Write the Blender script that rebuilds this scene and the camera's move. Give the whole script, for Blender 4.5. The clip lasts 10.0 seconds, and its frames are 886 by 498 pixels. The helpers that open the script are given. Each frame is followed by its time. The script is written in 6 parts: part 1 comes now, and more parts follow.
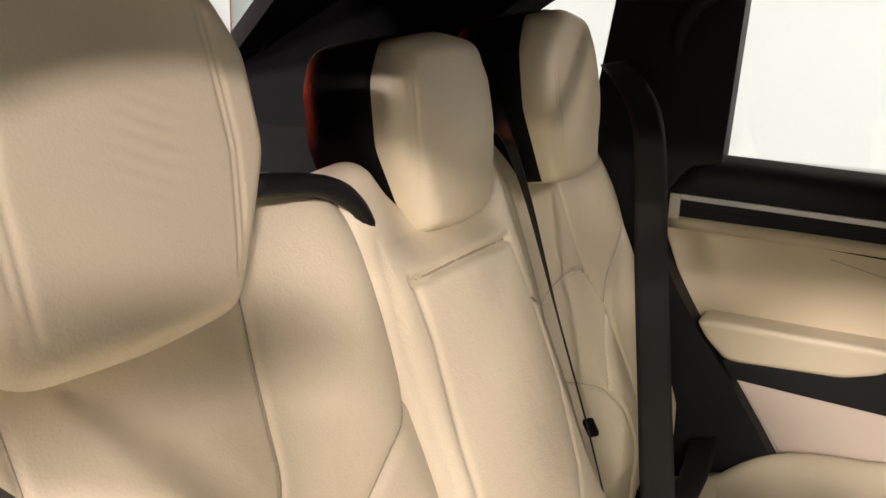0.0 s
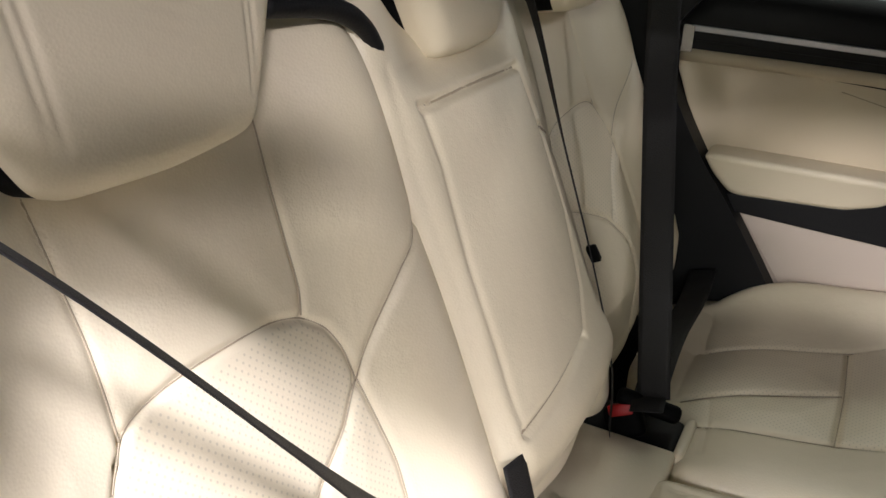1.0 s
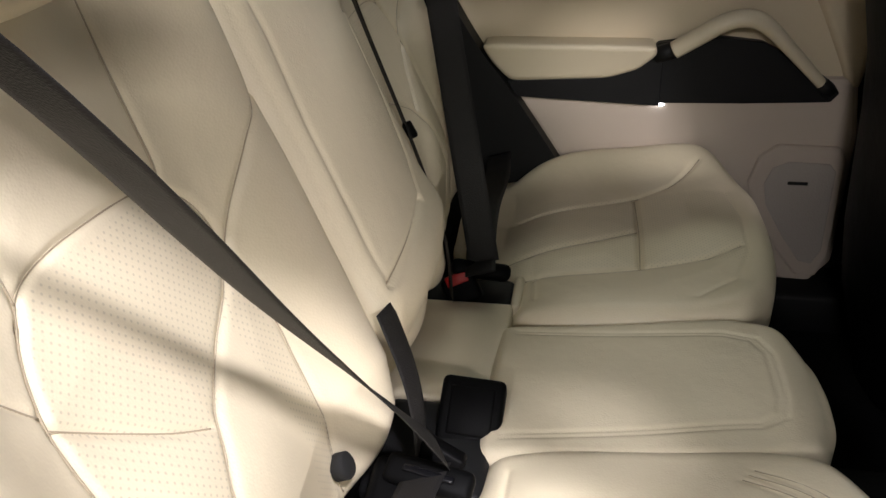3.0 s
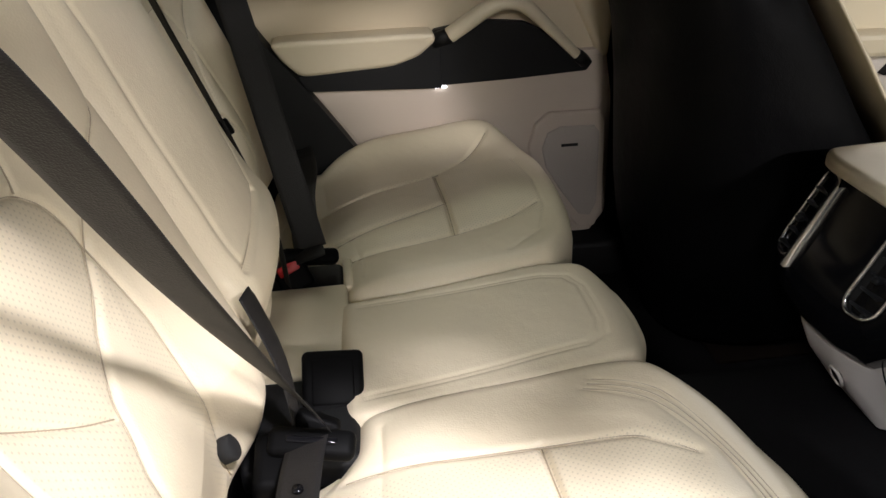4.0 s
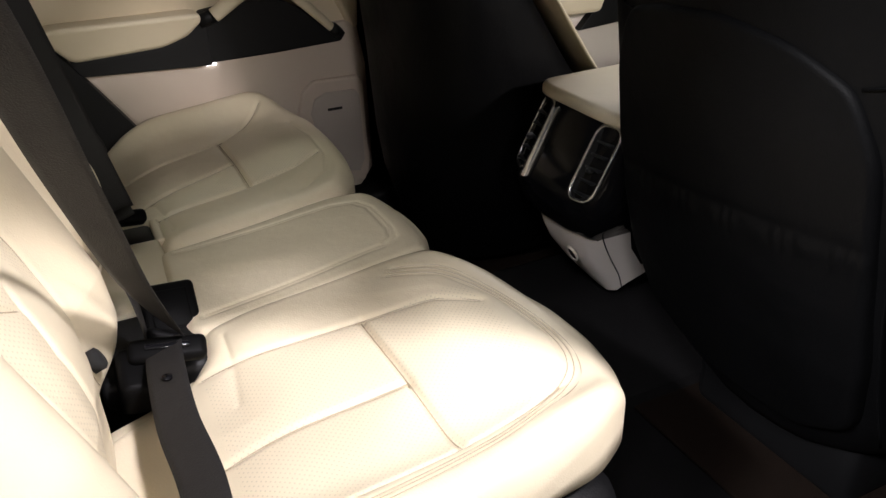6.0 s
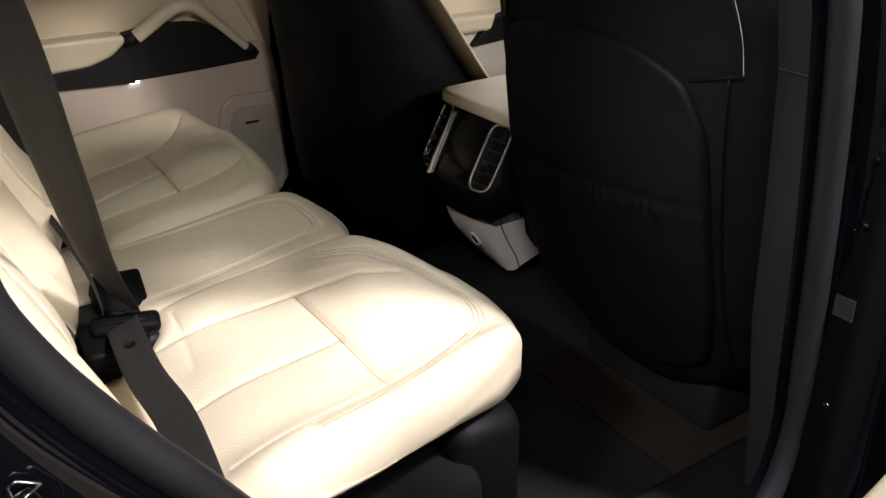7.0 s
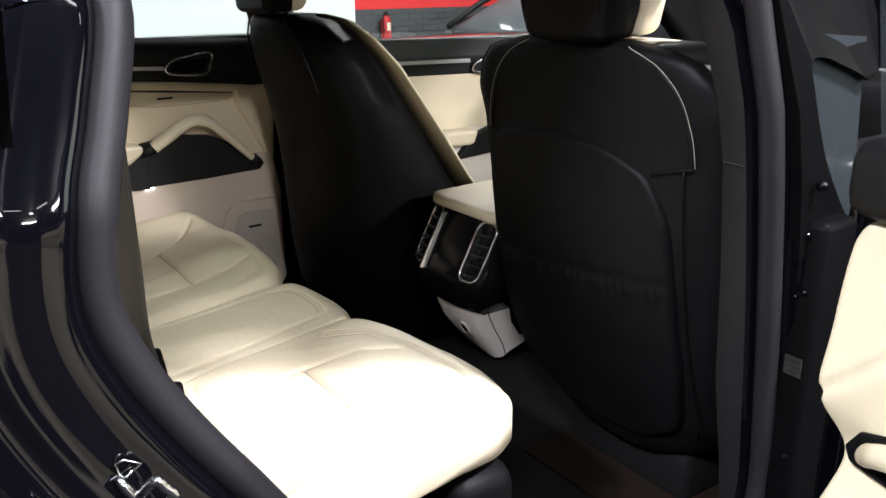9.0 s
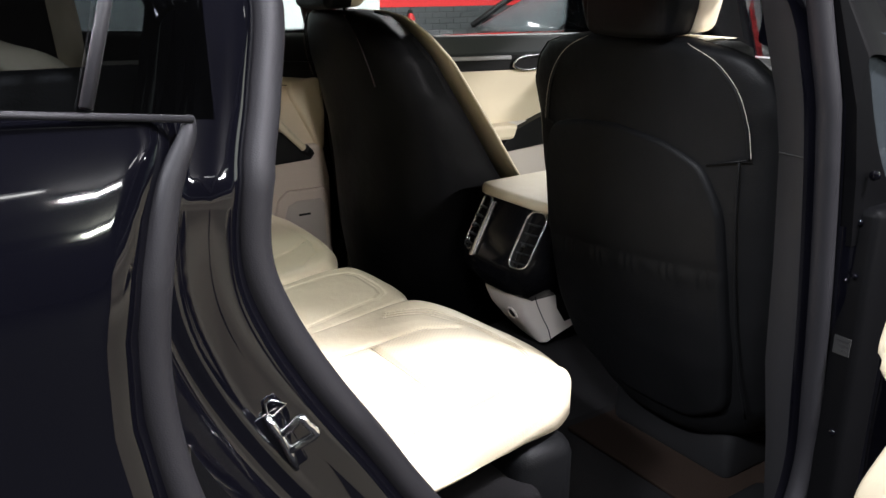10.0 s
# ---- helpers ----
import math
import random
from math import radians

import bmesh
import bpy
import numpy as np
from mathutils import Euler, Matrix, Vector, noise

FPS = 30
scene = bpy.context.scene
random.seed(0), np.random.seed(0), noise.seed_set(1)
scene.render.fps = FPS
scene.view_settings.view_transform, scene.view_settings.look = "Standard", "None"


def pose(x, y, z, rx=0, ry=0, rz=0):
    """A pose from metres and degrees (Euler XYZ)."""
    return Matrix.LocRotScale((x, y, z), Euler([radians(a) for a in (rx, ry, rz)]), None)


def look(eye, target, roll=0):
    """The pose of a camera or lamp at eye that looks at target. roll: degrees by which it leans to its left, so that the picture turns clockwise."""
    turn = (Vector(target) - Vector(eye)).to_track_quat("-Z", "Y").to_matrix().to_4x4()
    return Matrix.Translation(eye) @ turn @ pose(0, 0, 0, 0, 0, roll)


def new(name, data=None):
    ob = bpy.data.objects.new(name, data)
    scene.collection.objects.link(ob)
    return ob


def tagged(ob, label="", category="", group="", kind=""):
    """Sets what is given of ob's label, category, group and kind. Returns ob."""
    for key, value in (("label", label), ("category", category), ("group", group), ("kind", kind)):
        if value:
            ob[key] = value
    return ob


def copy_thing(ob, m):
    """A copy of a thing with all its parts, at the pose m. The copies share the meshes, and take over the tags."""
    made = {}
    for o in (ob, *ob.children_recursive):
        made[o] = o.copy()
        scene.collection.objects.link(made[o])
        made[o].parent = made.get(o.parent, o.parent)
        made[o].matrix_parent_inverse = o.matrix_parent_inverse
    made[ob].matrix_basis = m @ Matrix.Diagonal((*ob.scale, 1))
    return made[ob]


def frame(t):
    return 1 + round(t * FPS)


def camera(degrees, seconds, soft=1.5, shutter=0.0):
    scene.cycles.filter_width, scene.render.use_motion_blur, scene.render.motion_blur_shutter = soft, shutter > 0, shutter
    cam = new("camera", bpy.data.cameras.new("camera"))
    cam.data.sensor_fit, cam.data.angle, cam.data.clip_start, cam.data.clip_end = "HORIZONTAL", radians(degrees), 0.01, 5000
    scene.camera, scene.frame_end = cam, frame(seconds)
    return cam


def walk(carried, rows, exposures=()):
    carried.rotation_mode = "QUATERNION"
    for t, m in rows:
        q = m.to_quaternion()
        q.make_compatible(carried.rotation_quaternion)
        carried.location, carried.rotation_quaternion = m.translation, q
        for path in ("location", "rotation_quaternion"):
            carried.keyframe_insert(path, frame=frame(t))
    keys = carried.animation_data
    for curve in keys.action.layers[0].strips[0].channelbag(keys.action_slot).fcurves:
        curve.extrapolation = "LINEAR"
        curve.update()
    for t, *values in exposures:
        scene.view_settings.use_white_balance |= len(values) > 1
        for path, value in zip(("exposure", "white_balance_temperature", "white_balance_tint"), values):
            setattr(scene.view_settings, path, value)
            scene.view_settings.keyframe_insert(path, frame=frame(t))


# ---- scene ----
cam = camera(56.8, 10.0)
PATH = [
    (0, (0.221, -0.723, 1.541), (-0.653, 1.001, 1.028), 1.8),
    (0.5, (0.227, -0.737, 1.535), (-0.646, 0.947, 0.9), 1.5),
    (1, (0.236, -0.747, 1.532), (-0.591, 0.854, 0.664), 1.6),
    (1.5, (0.234, -0.761, 1.51), (-0.542, 0.817, 0.556), 1.2),
    (2, (0.231, -0.787, 1.487), (-0.464, 0.825, 0.527), 1.0),
    (3.5, (0.174, -0.892, 1.44), (0.122, 0.882, 0.518), -2.5),
    (4, (0.134, -0.935, 1.442), (0.348, 0.825, 0.517), -2.2),
    (4.5, (0.111, -0.973, 1.44), (0.499, 0.756, 0.511), -2.2),
    (5, (0.093, -1.021, 1.436), (0.617, 0.67, 0.505), -1.9),
    (5.5, (0.073, -1.087, 1.434), (0.693, 0.571, 0.502), -1.9),
    (6, (0.014, -1.157, 1.435), (0.776, 0.439, 0.5), -1.6),
    (7.5, (-0.126, -1.388, 1.471), (0.911, 0.111, 0.649), -0.4),
    (8, (-0.142, -1.409, 1.466), (0.935, 0.136, 0.792), -0.4),
    (8.5, (-0.174, -1.412, 1.463), (0.911, 0.147, 0.839), -0.4),
    (9, (-0.213, -1.45, 1.463), (0.865, 0.116, 0.844), -0.5),
    (9.5, (-0.241, -1.489, 1.456), (0.83, 0.081, 0.834), -0.6),
    (10, (-0.331, -1.471, 1.463), (0.719, 0.114, 0.841), -0.0),
]
# the clip's camera starts warmer and settles
LIGHT = [(0, 0.7, 7100, 19), (1, 0.22, 6200, 14), (2, -0.3, 6500, 12), (4, 0.05, 6400, 12), (6, -0.1, 6550, 14), (7.5, 0.02, 6600, 14), (8.3, 0.6, 6200, 10), (10, 0.65, 6250, 11)]
walk(cam, [(t, look(eye, target, roll)) for t, eye, target, roll in PATH], LIGHT)

# ---- world and lights ----
world = bpy.data.worlds.new("showroom_world")
scene.world = world
world.use_nodes = True
world.node_tree.nodes["Background"].inputs[0].default_value = (0.80, 0.84, 0.88, 1)
world.node_tree.nodes["Background"].inputs[1].default_value = 0.15


def area_lamp(name, place, target, size_x, size_y, watts, colour):
    data = bpy.data.lights.new(name, "AREA")
    data.shape, data.size, data.size_y, data.energy, data.color = "RECTANGLE", size_x, size_y, watts, colour
    ob = new(name, data)
    ob.matrix_world = look(place, target)
    return tagged(ob, kind="structure")


area_lamp("unseen_overhead_lamp", (1.5, -2.8, 4.86), (0.2, -0.45, 0.9), 0.36, 0.46, 430, (0.99, 0.96, 1.0))
# further overhead lamps, unseen, added as fill for seats, far door and walls
area_lamp("unseen_overhead_lamp", (1.4, -7.6, 4.75), (0.3, 0.4, 0.9), 1.0, 0.09, 95, (1.0, 0.97, 0.93))
area_lamp("unseen_overhead_lamp", (-0.9, -9.1, 4.75), (0.5, 0.6, 0.8), 1.0, 0.09, 170, (1.0, 0.97, 0.93))
area_lamp("unseen_overhead_lamp", (3.0, -13.0, 4.6), (0.3, 0.6, 1.1), 2.0, 0.25, 280, (0.98, 1.0, 0.82))
area_lamp("unseen_overhead_lamp", (6.0, -8.0, 4.8), (-0.1, -0.25, 1.2), 1.4, 0.3, 480, (1.0, 0.94, 0.93))
area_lamp("unseen_overhead_lamp", (-4.0, -2.0, 4.85), (1.0, -1.2, 0.9), 1.2, 0.3, 430, (0.97, 0.98, 1.0))
area_lamp("unseen_overhead_lamp", (-2.2, -3.7, 4.85), (0.8, 0.0, 0.7), 1.2, 0.3, 100, (0.97, 0.98, 1.0))
area_lamp("unseen_overhead_lamp", (0.2, 3.2, 4.85), (0.2, 3.6, 0.0), 2.4, 0.6, 45, (0.93, 1.0, 0.82))
area_lamp("unseen_overhead_lamp", (6.0, 4.5, 4.85), (6.0, 5.5, 0.8), 2.4, 0.6, 280, (1.0, 0.98, 0.94))
area_lamp("unseen_overhead_lamp", (-6.5, 4.8, 4.85), (-6.5, 6.4, 1.6), 2.4, 0.6, 180, (1.0, 0.98, 0.96))
area_lamp("unseen_overhead_lamp", (15.5, -8.0, 4.85), (20.0, -9.0, 1.6), 2.4, 0.6, 260, (0.92, 0.98, 1.0))
# broad fill added ahead of the car; no window stands there
area_lamp("front_fill_light", (11.5, -1.0, 2.4), (0.0, -0.2, 1.2), 8.0, 3.0, 120, (0.97, 1.0, 0.84))
# unseen red lamp added behind the car to tint the headrest edges
area_lamp("red_rim_light", (-6.5, 1.2, 1.72), (-0.3, 0.0, 1.4), 1.6, 0.4, 70, (1.0, 0.12, 0.06))

# ---- materials ----


def material(name, colour, rough=0.5, metal=0.0, grain=0.0, grain_scale=300.0, vary=0.08, vary_scale=6.0, coat=0.0, dots=0.0, upright=False, gloss=0.5, creases=0.0):
    """A principled surface with slow colour variation, fine relief and, for dots, a row of punched holes."""
    m = bpy.data.materials.new(name)
    m.use_nodes = True
    nodes, links = m.node_tree.nodes, m.node_tree.links
    b = nodes["Principled BSDF"]
    b.inputs["Roughness"].default_value, b.inputs["Metallic"].default_value = rough, metal
    b.inputs["Coat Weight"].default_value = coat
    b.inputs["Coat Roughness"].default_value = 0.03
    b.inputs["Specular IOR Level"].default_value = gloss
    place = nodes.new("ShaderNodeTexCoord")
    slow = nodes.new("ShaderNodeTexNoise")
    slow.inputs["Scale"].default_value, slow.inputs["Detail"].default_value = vary_scale, 5
    links.new(place.outputs["Object"], slow.inputs["Vector"])
    ramp = nodes.new("ShaderNodeMapRange")
    ramp.inputs["To Min"].default_value, ramp.inputs["To Max"].default_value = 1 - vary, 1 + vary
    links.new(slow.outputs["Fac"], ramp.inputs["Value"])
    scale = nodes.new("ShaderNodeVectorMath")
    scale.operation = "SCALE"
    scale.inputs[0].default_value = colour
    links.new(ramp.outputs[0], scale.inputs["Scale"])
    links.new(scale.outputs[0], b.inputs["Base Color"])
    rr = nodes.new("ShaderNodeMapRange")
    rr.inputs["To Min"].default_value, rr.inputs["To Max"].default_value = max(0.0, rough * 0.85), min(1.0, rough * 1.15)
    links.new(slow.outputs["Fac"], rr.inputs["Value"])
    links.new(rr.outputs[0], b.inputs["Roughness"])
    height = None
    if creases:
        # soft unevenness of stretched leather
        wave = nodes.new("ShaderNodeTexNoise")
        wave.inputs["Scale"].default_value, wave.inputs["Detail"].default_value = 16, 3
        links.new(place.outputs["Object"], wave.inputs["Vector"])
        soft = nodes.new("ShaderNodeBump")
        soft.inputs["Strength"].default_value, soft.inputs["Distance"].default_value = creases, 0.012
        links.new(wave.outputs["Fac"], soft.inputs["Height"])
        height = soft
    if grain:
        fine = nodes.new("ShaderNodeTexVoronoi")
        fine.inputs["Scale"].default_value = grain_scale
        links.new(place.outputs["Object"], fine.inputs["Vector"])
        bump = nodes.new("ShaderNodeBump")
        bump.inputs["Strength"].default_value, bump.inputs["Distance"].default_value = grain, 0.0006
        links.new(fine.outputs["Distance"], bump.inputs["Height"])
        if height is not None:
            links.new(height.outputs[0], bump.inputs["Normal"])
        links.new(bump.outputs[0], b.inputs["Normal"])
    if dots:
        # punched holes on a diagonal lattice
        cell = nodes.new("ShaderNodeVectorMath")
        cell.operation = "MULTIPLY"
        cell.inputs[1].default_value = (1 / dots, 1 / dots, 0)
        if upright:
            split, join = nodes.new("ShaderNodeSeparateXYZ"), nodes.new("ShaderNodeCombineXYZ")
            links.new(place.outputs["Object"], split.inputs[0])
            links.new(split.outputs[1], join.inputs[0])
            links.new(split.outputs[2], join.inputs[1])
            links.new(join.outputs[0], cell.inputs[0])
        else:
            links.new(place.outputs["Object"], cell.inputs[0])
        turned = nodes.new("ShaderNodeVectorRotate")
        turned.inputs["Angle"].default_value = radians(45)
        turned.rotation_type = "Z_AXIS"
        links.new(cell.outputs[0], turned.inputs["Vector"])
        frac = nodes.new("ShaderNodeVectorMath")
        frac.operation = "FRACTION"
        links.new(turned.outputs[0], frac.inputs[0])
        dist = nodes.new("ShaderNodeVectorMath")
        dist.operation = "DISTANCE"
        dist.inputs[1].default_value = (0.5, 0.5, 0)
        links.new(frac.outputs[0], dist.inputs[0])
        hole = nodes.new("ShaderNodeMapRange")
        hole.inputs["From Min"].default_value, hole.inputs["From Max"].default_value = 0.13, 0.21
        hole.inputs["To Min"].default_value = 0.78
        links.new(dist.outputs["Value"], hole.inputs["Value"])
        both = nodes.new("ShaderNodeVectorMath")
        both.operation = "SCALE"
        links.new(scale.outputs[0], both.inputs[0])
        links.new(hole.outputs[0], both.inputs["Scale"])
        links.new(both.outputs[0], b.inputs["Base Color"])
    return m


CREAM = material("cream_leather", (0.70, 0.615, 0.455), 0.42, grain=0.25, grain_scale=420, vary=0.06, creases=0.16)
PUNCHED = material("perforated_cream_leather", (0.70, 0.615, 0.455), 0.45, grain=0.2, grain_scale=420, vary=0.06, creases=0.12, dots=0.0060)
PUNCHED_BACK = material("perforated_cream_backrest_leather", (0.70, 0.615, 0.455), 0.45, grain=0.2, grain_scale=420, vary=0.06, creases=0.12, dots=0.0060, upright=True)
PANEL = material("beige_plastic", (0.52, 0.44, 0.37), 0.55, grain=0.3, grain_scale=500, vary=0.05)
PANEL_CREAM = material("cream_door_leather", (0.62, 0.525, 0.375), 0.5, grain=0.25, grain_scale=450, vary=0.05, creases=0.1)
PALE = material("pale_grey_plastic", (0.68, 0.62, 0.57), 0.5, grain=0.25, grain_scale=500, vary=0.04)
BLACK_LEATHER = material("black_leather", (0.0038, 0.0039, 0.0043), 0.5, gloss=0.09, grain=0.35, grain_scale=380, vary=0.2, creases=0.2)
BLACK_PLASTIC = material("black_plastic", (0.0062, 0.0062, 0.0068), 0.55, gloss=0.22, grain=0.3, grain_scale=500, vary=0.2)
BLACK_GLOSS = material("gloss_black_plastic", (0.005, 0.005, 0.006), 0.12, gloss=0.18, coat=0.0, vary=0.2)
VENT_GREY = material("dark_grey_vent_plastic", (0.016, 0.017, 0.019), 0.4, gloss=0.4, vary=0.1)
BUCKLE_BLACK = material("dull_black_buckle_plastic", (0.0030, 0.0030, 0.0032), 0.5, gloss=0.05, vary=0.15, vary_scale=60)
PAINT = material("black_car_paint", (0.0014, 0.0014, 0.0024), 0.05, gloss=0.2, coat=0.35, vary=0.2, vary_scale=3)
RUBBER = material("grey_rubber_seal", (0.0105, 0.0101, 0.0120), 0.55, gloss=0.2, grain=0.2, grain_scale=700, vary=0.1)
WEB = material("black_belt_webbing", (0.013, 0.012, 0.0118), 0.62, gloss=0.3, grain=0.8, grain_scale=600, vary=0.12, vary_scale=30)
CARPET = material("black_carpet", (0.009, 0.0085, 0.009), 0.95, gloss=0.08, grain=1.0, grain_scale=420, vary=0.3, vary_scale=40)
# brown paints the soft glow on the footwell floor
MAT_GLOW = material("glow_brown_mat_pile", (0.0110, 0.0070, 0.0052), 0.95, gloss=0.08, grain=1.0, grain_scale=420, vary=0.3, vary_scale=25)
LINING = material("dark_headliner_cloth", (0.0075, 0.0072, 0.0078), 0.9, gloss=0.08, grain=0.6, grain_scale=600, vary=0.15)
CHROME = material("satin_chrome", (0.62, 0.62, 0.63), 0.25, metal=1.0, vary=0.05)
STEEL = material("bright_steel", (0.75, 0.75, 0.76), 0.16, metal=1.0, vary=0.05)
RED = material("red_release_button", (0.45, 0.012, 0.012), 0.4, vary=0.08)
THREAD = material("cream_thread", (0.66, 0.60, 0.50), 0.7, vary=0.1)
DULL_THREAD = material("brown_thread", (0.06, 0.03, 0.022), 0.7, vary=0.1)
# darker than the leather, to paint shade into the seams
SEAM = material("shade_darkened_seam", (0.37, 0.305, 0.215), 0.7, vary=0.15, vary_scale=40)
DARK = material("dark_gap", (0.006, 0.006, 0.006), 0.9)
WALL_WHITE = material("white_painted_wall", (0.68, 0.72, 0.73), 0.6, grain=0.3, grain_scale=60, vary=0.05, vary_scale=1.2)
WALL_RED = material("red_painted_band", (0.62, 0.028, 0.030), 0.5, grain=0.2, grain_scale=60, vary=0.06, vary_scale=1.5)
WALL_GREY = material("dark_grey_painted_brick", (0.055, 0.058, 0.062), 0.6, grain=0.4, grain_scale=60, vary=0.15, vary_scale=4)
WALL_DARK = material("black_painted_wall", (0.018, 0.018, 0.02), 0.6, grain=0.3, grain_scale=60, vary=0.2, vary_scale=3)
WALL_BLUE = material("pale_blue_painted_wall", (0.60, 0.68, 0.72), 0.6, grain=0.3, grain_scale=60, vary=0.08, vary_scale=1.5)
FLOOR_GREY = material("grey_showroom_floor", (0.007, 0.007, 0.008), 0.6, gloss=0.06, vary=0.15, vary_scale=1.5)
GRILLE = material("speaker_grille_cloth", (0.42, 0.37, 0.33), 0.7, grain=0.9, grain_scale=260, vary=0.05, dots=0.0)
DULL_BLACK = material("dusty_black_car_paint", (0.010, 0.010, 0.012), 0.4, gloss=0.08)
COVER_BLACK = material("dull_black_pillar_cover", (0.0022, 0.0022, 0.0025), 0.45, gloss=0.03, vary=0.15)
# opaque; its grey colour paints a pale wall's reflection
CORNER_GLASS = material("pane_with_painted_reflection", (0.022, 0.026, 0.029), 0.15, gloss=0.3, vary=0.12, vary_scale=14)
# dull opaque grey, painting the reflection on the parked cars' windows
GREY_GLASS = material("painted_reflection_grey", (0.09, 0.105, 0.115), 0.3, gloss=0.1)
SOFT_GREY = material("soft_grey_door_top", (0.035, 0.041, 0.043), 0.5, grain=0.3, grain_scale=500, vary=0.1)
SILVER_TRIM = material("satin_silver_trim", (0.55, 0.55, 0.57), 0.35, metal=0.4, vary=0.05)
SILVER_PAINT = material("silver_car_paint", (0.55, 0.57, 0.60), 0.25, metal=0.6, coat=0.8)


def glass_material(name, tint):
    m = bpy.data.materials.new(name)
    m.use_nodes = True
    nodes, links = m.node_tree.nodes, m.node_tree.links
    out = nodes["Material Output"]
    clear = nodes.new("ShaderNodeBsdfTransparent")
    clear.inputs[0].default_value = (*tint, 1)
    gloss = nodes.new("ShaderNodeBsdfGlossy")
    gloss.inputs["Roughness"].default_value = 0.02
    fres = nodes.new("ShaderNodeFresnel")
    fres.inputs[0].default_value = 1.5
    mix = nodes.new("ShaderNodeMixShader")
    links.new(fres.outputs[0], mix.inputs[0])
    links.new(clear.outputs[0], mix.inputs[1])
    links.new(gloss.outputs[0], mix.inputs[2])
    links.new(mix.outputs[0], out.inputs["Surface"])
    return m


GLASS = glass_material("clear_car_glass", (0.86, 0.90, 0.88))
GLASS_DARK = glass_material("privacy_glass", (0.05, 0.055, 0.06))


def emitter(name, colour, strength):
    m = bpy.data.materials.new(name)
    m.use_nodes = True
    b = m.node_tree.nodes["Principled BSDF"]
    b.inputs["Base Color"].default_value = (*colour, 1)
    b.inputs["Emission Color"].default_value = (*colour, 1)
    b.inputs["Emission Strength"].default_value = strength
    return m


LAMP_WHITE = emitter("lit_lamp_white", (1.0, 0.98, 0.94), 14.0)
DOOR_LAMP = emitter("lit_door_lamp", (0.92, 0.94, 1.0), 6.0)

# ---- builders ----


def thing(name, place, label, category, group="", kind=""):
    ob = new(name)
    ob.empty_display_size = 0.05
    ob.matrix_world = Matrix.Translation(place)
    return tagged(ob, label, category, group, kind)


def mesh_part(name, verts, faces, mats, parent=None, label="", smooth=True, slots=None):
    """Links verts and faces, given in world metres, as one mesh object, under parent where there is one."""
    me = bpy.data.meshes.new(name)
    me.from_pydata([tuple(v) for v in verts], [], [tuple(f) for f in faces])
    for m in mats if isinstance(mats, (list, tuple)) else [mats]:
        me.materials.append(m)
    if slots is not None:
        me.polygons.foreach_set("material_index", slots)
    me.polygons.foreach_set("use_smooth", [smooth] * len(me.polygons))
    me.update()
    ob = new(name, me)
    if parent is not None:
        ob.parent = parent
        if parent.parent is None:
            ob.matrix_parent_inverse = Matrix.Translation(-parent.location)
    if label:
        ob["label"] = label
    return ob


def part(name, bm, mat, parent=None, label="", smooth=True):
    bm.verts.index_update()
    verts = [v.co.copy() for v in bm.verts]
    faces = [[v.index for v in f.verts] for f in bm.faces]
    bm.free()
    return mesh_part(name, verts, faces, mat, parent, label, smooth)


def box(x0, x1, y0, y1, z0, z1, bevel=0.004, segs=2):
    bm = bmesh.new()
    bmesh.ops.create_cube(bm, size=1)
    for v in bm.verts:
        v.co = Vector(((x0 + x1) / 2 + v.co.x * (x1 - x0), (y0 + y1) / 2 + v.co.y * (y1 - y0), (z0 + z1) / 2 + v.co.z * (z1 - z0)))
    if bevel:
        bmesh.ops.bevel(bm, geom=list(bm.edges), offset=bevel, segments=segs, profile=0.5, affect="EDGES")
    return bm


def moved(bm, m):
    bmesh.ops.transform(bm, matrix=m, verts=bm.verts)
    return bm


def tube(points, radius, ring=10, closed=False, flat=1.0):
    """A round or flattened bar along points."""
    pts = [Vector(p) for p in points]
    n = len(pts)
    verts, faces = [], []
    side = None
    for i, p in enumerate(pts):
        a, b = (pts[(i - 1) % n], pts[(i + 1) % n]) if closed else (pts[max(0, i - 1)], pts[min(n - 1, i + 1)])
        t = (b - a).normalized()
        if side is None:
            side = t.orthogonal().normalized()
        side = (side - t * side.dot(t)).normalized()
        up = t.cross(side)
        r = radius[i] if isinstance(radius, (list, tuple)) else radius
        for k in range(ring):
            w = 2 * math.pi * k / ring
            verts.append(p + side * (r * math.cos(w)) + up * (r * flat * math.sin(w)))
    for i in range(n if closed else n - 1):
        for k in range(ring):
            a, b = i * ring, ((i + 1) % n) * ring
            faces.append((a + k, a + (k + 1) % ring, b + (k + 1) % ring, b + k))
    if not closed:
        faces += [tuple(reversed(range(ring))), tuple(range((n - 1) * ring, n * ring))]
    return verts, faces


def curve_through(points, steps=8, closed=False):
    """Catmull-Rom points through points."""
    pts = [Vector(p) for p in points]
    n, out = len(pts), []
    for i in range(n if closed else n - 1):
        if closed:
            p0, p1, p2, p3 = (pts[(i + k) % n] for k in (-1, 0, 1, 2))
        else:
            p0, p1, p2, p3 = pts[max(0, i - 1)], pts[i], pts[i + 1], pts[min(n - 1, i + 2)]
        for s in range(steps):
            t = s / steps
            out.append(0.5 * (2 * p1 + (p2 - p0) * t + (2 * p0 - 5 * p1 + 4 * p2 - p3) * t * t + (3 * p1 - p0 - 3 * p2 + p3) * t ** 3))
    if not closed:
        out.append(pts[-1])
    return out


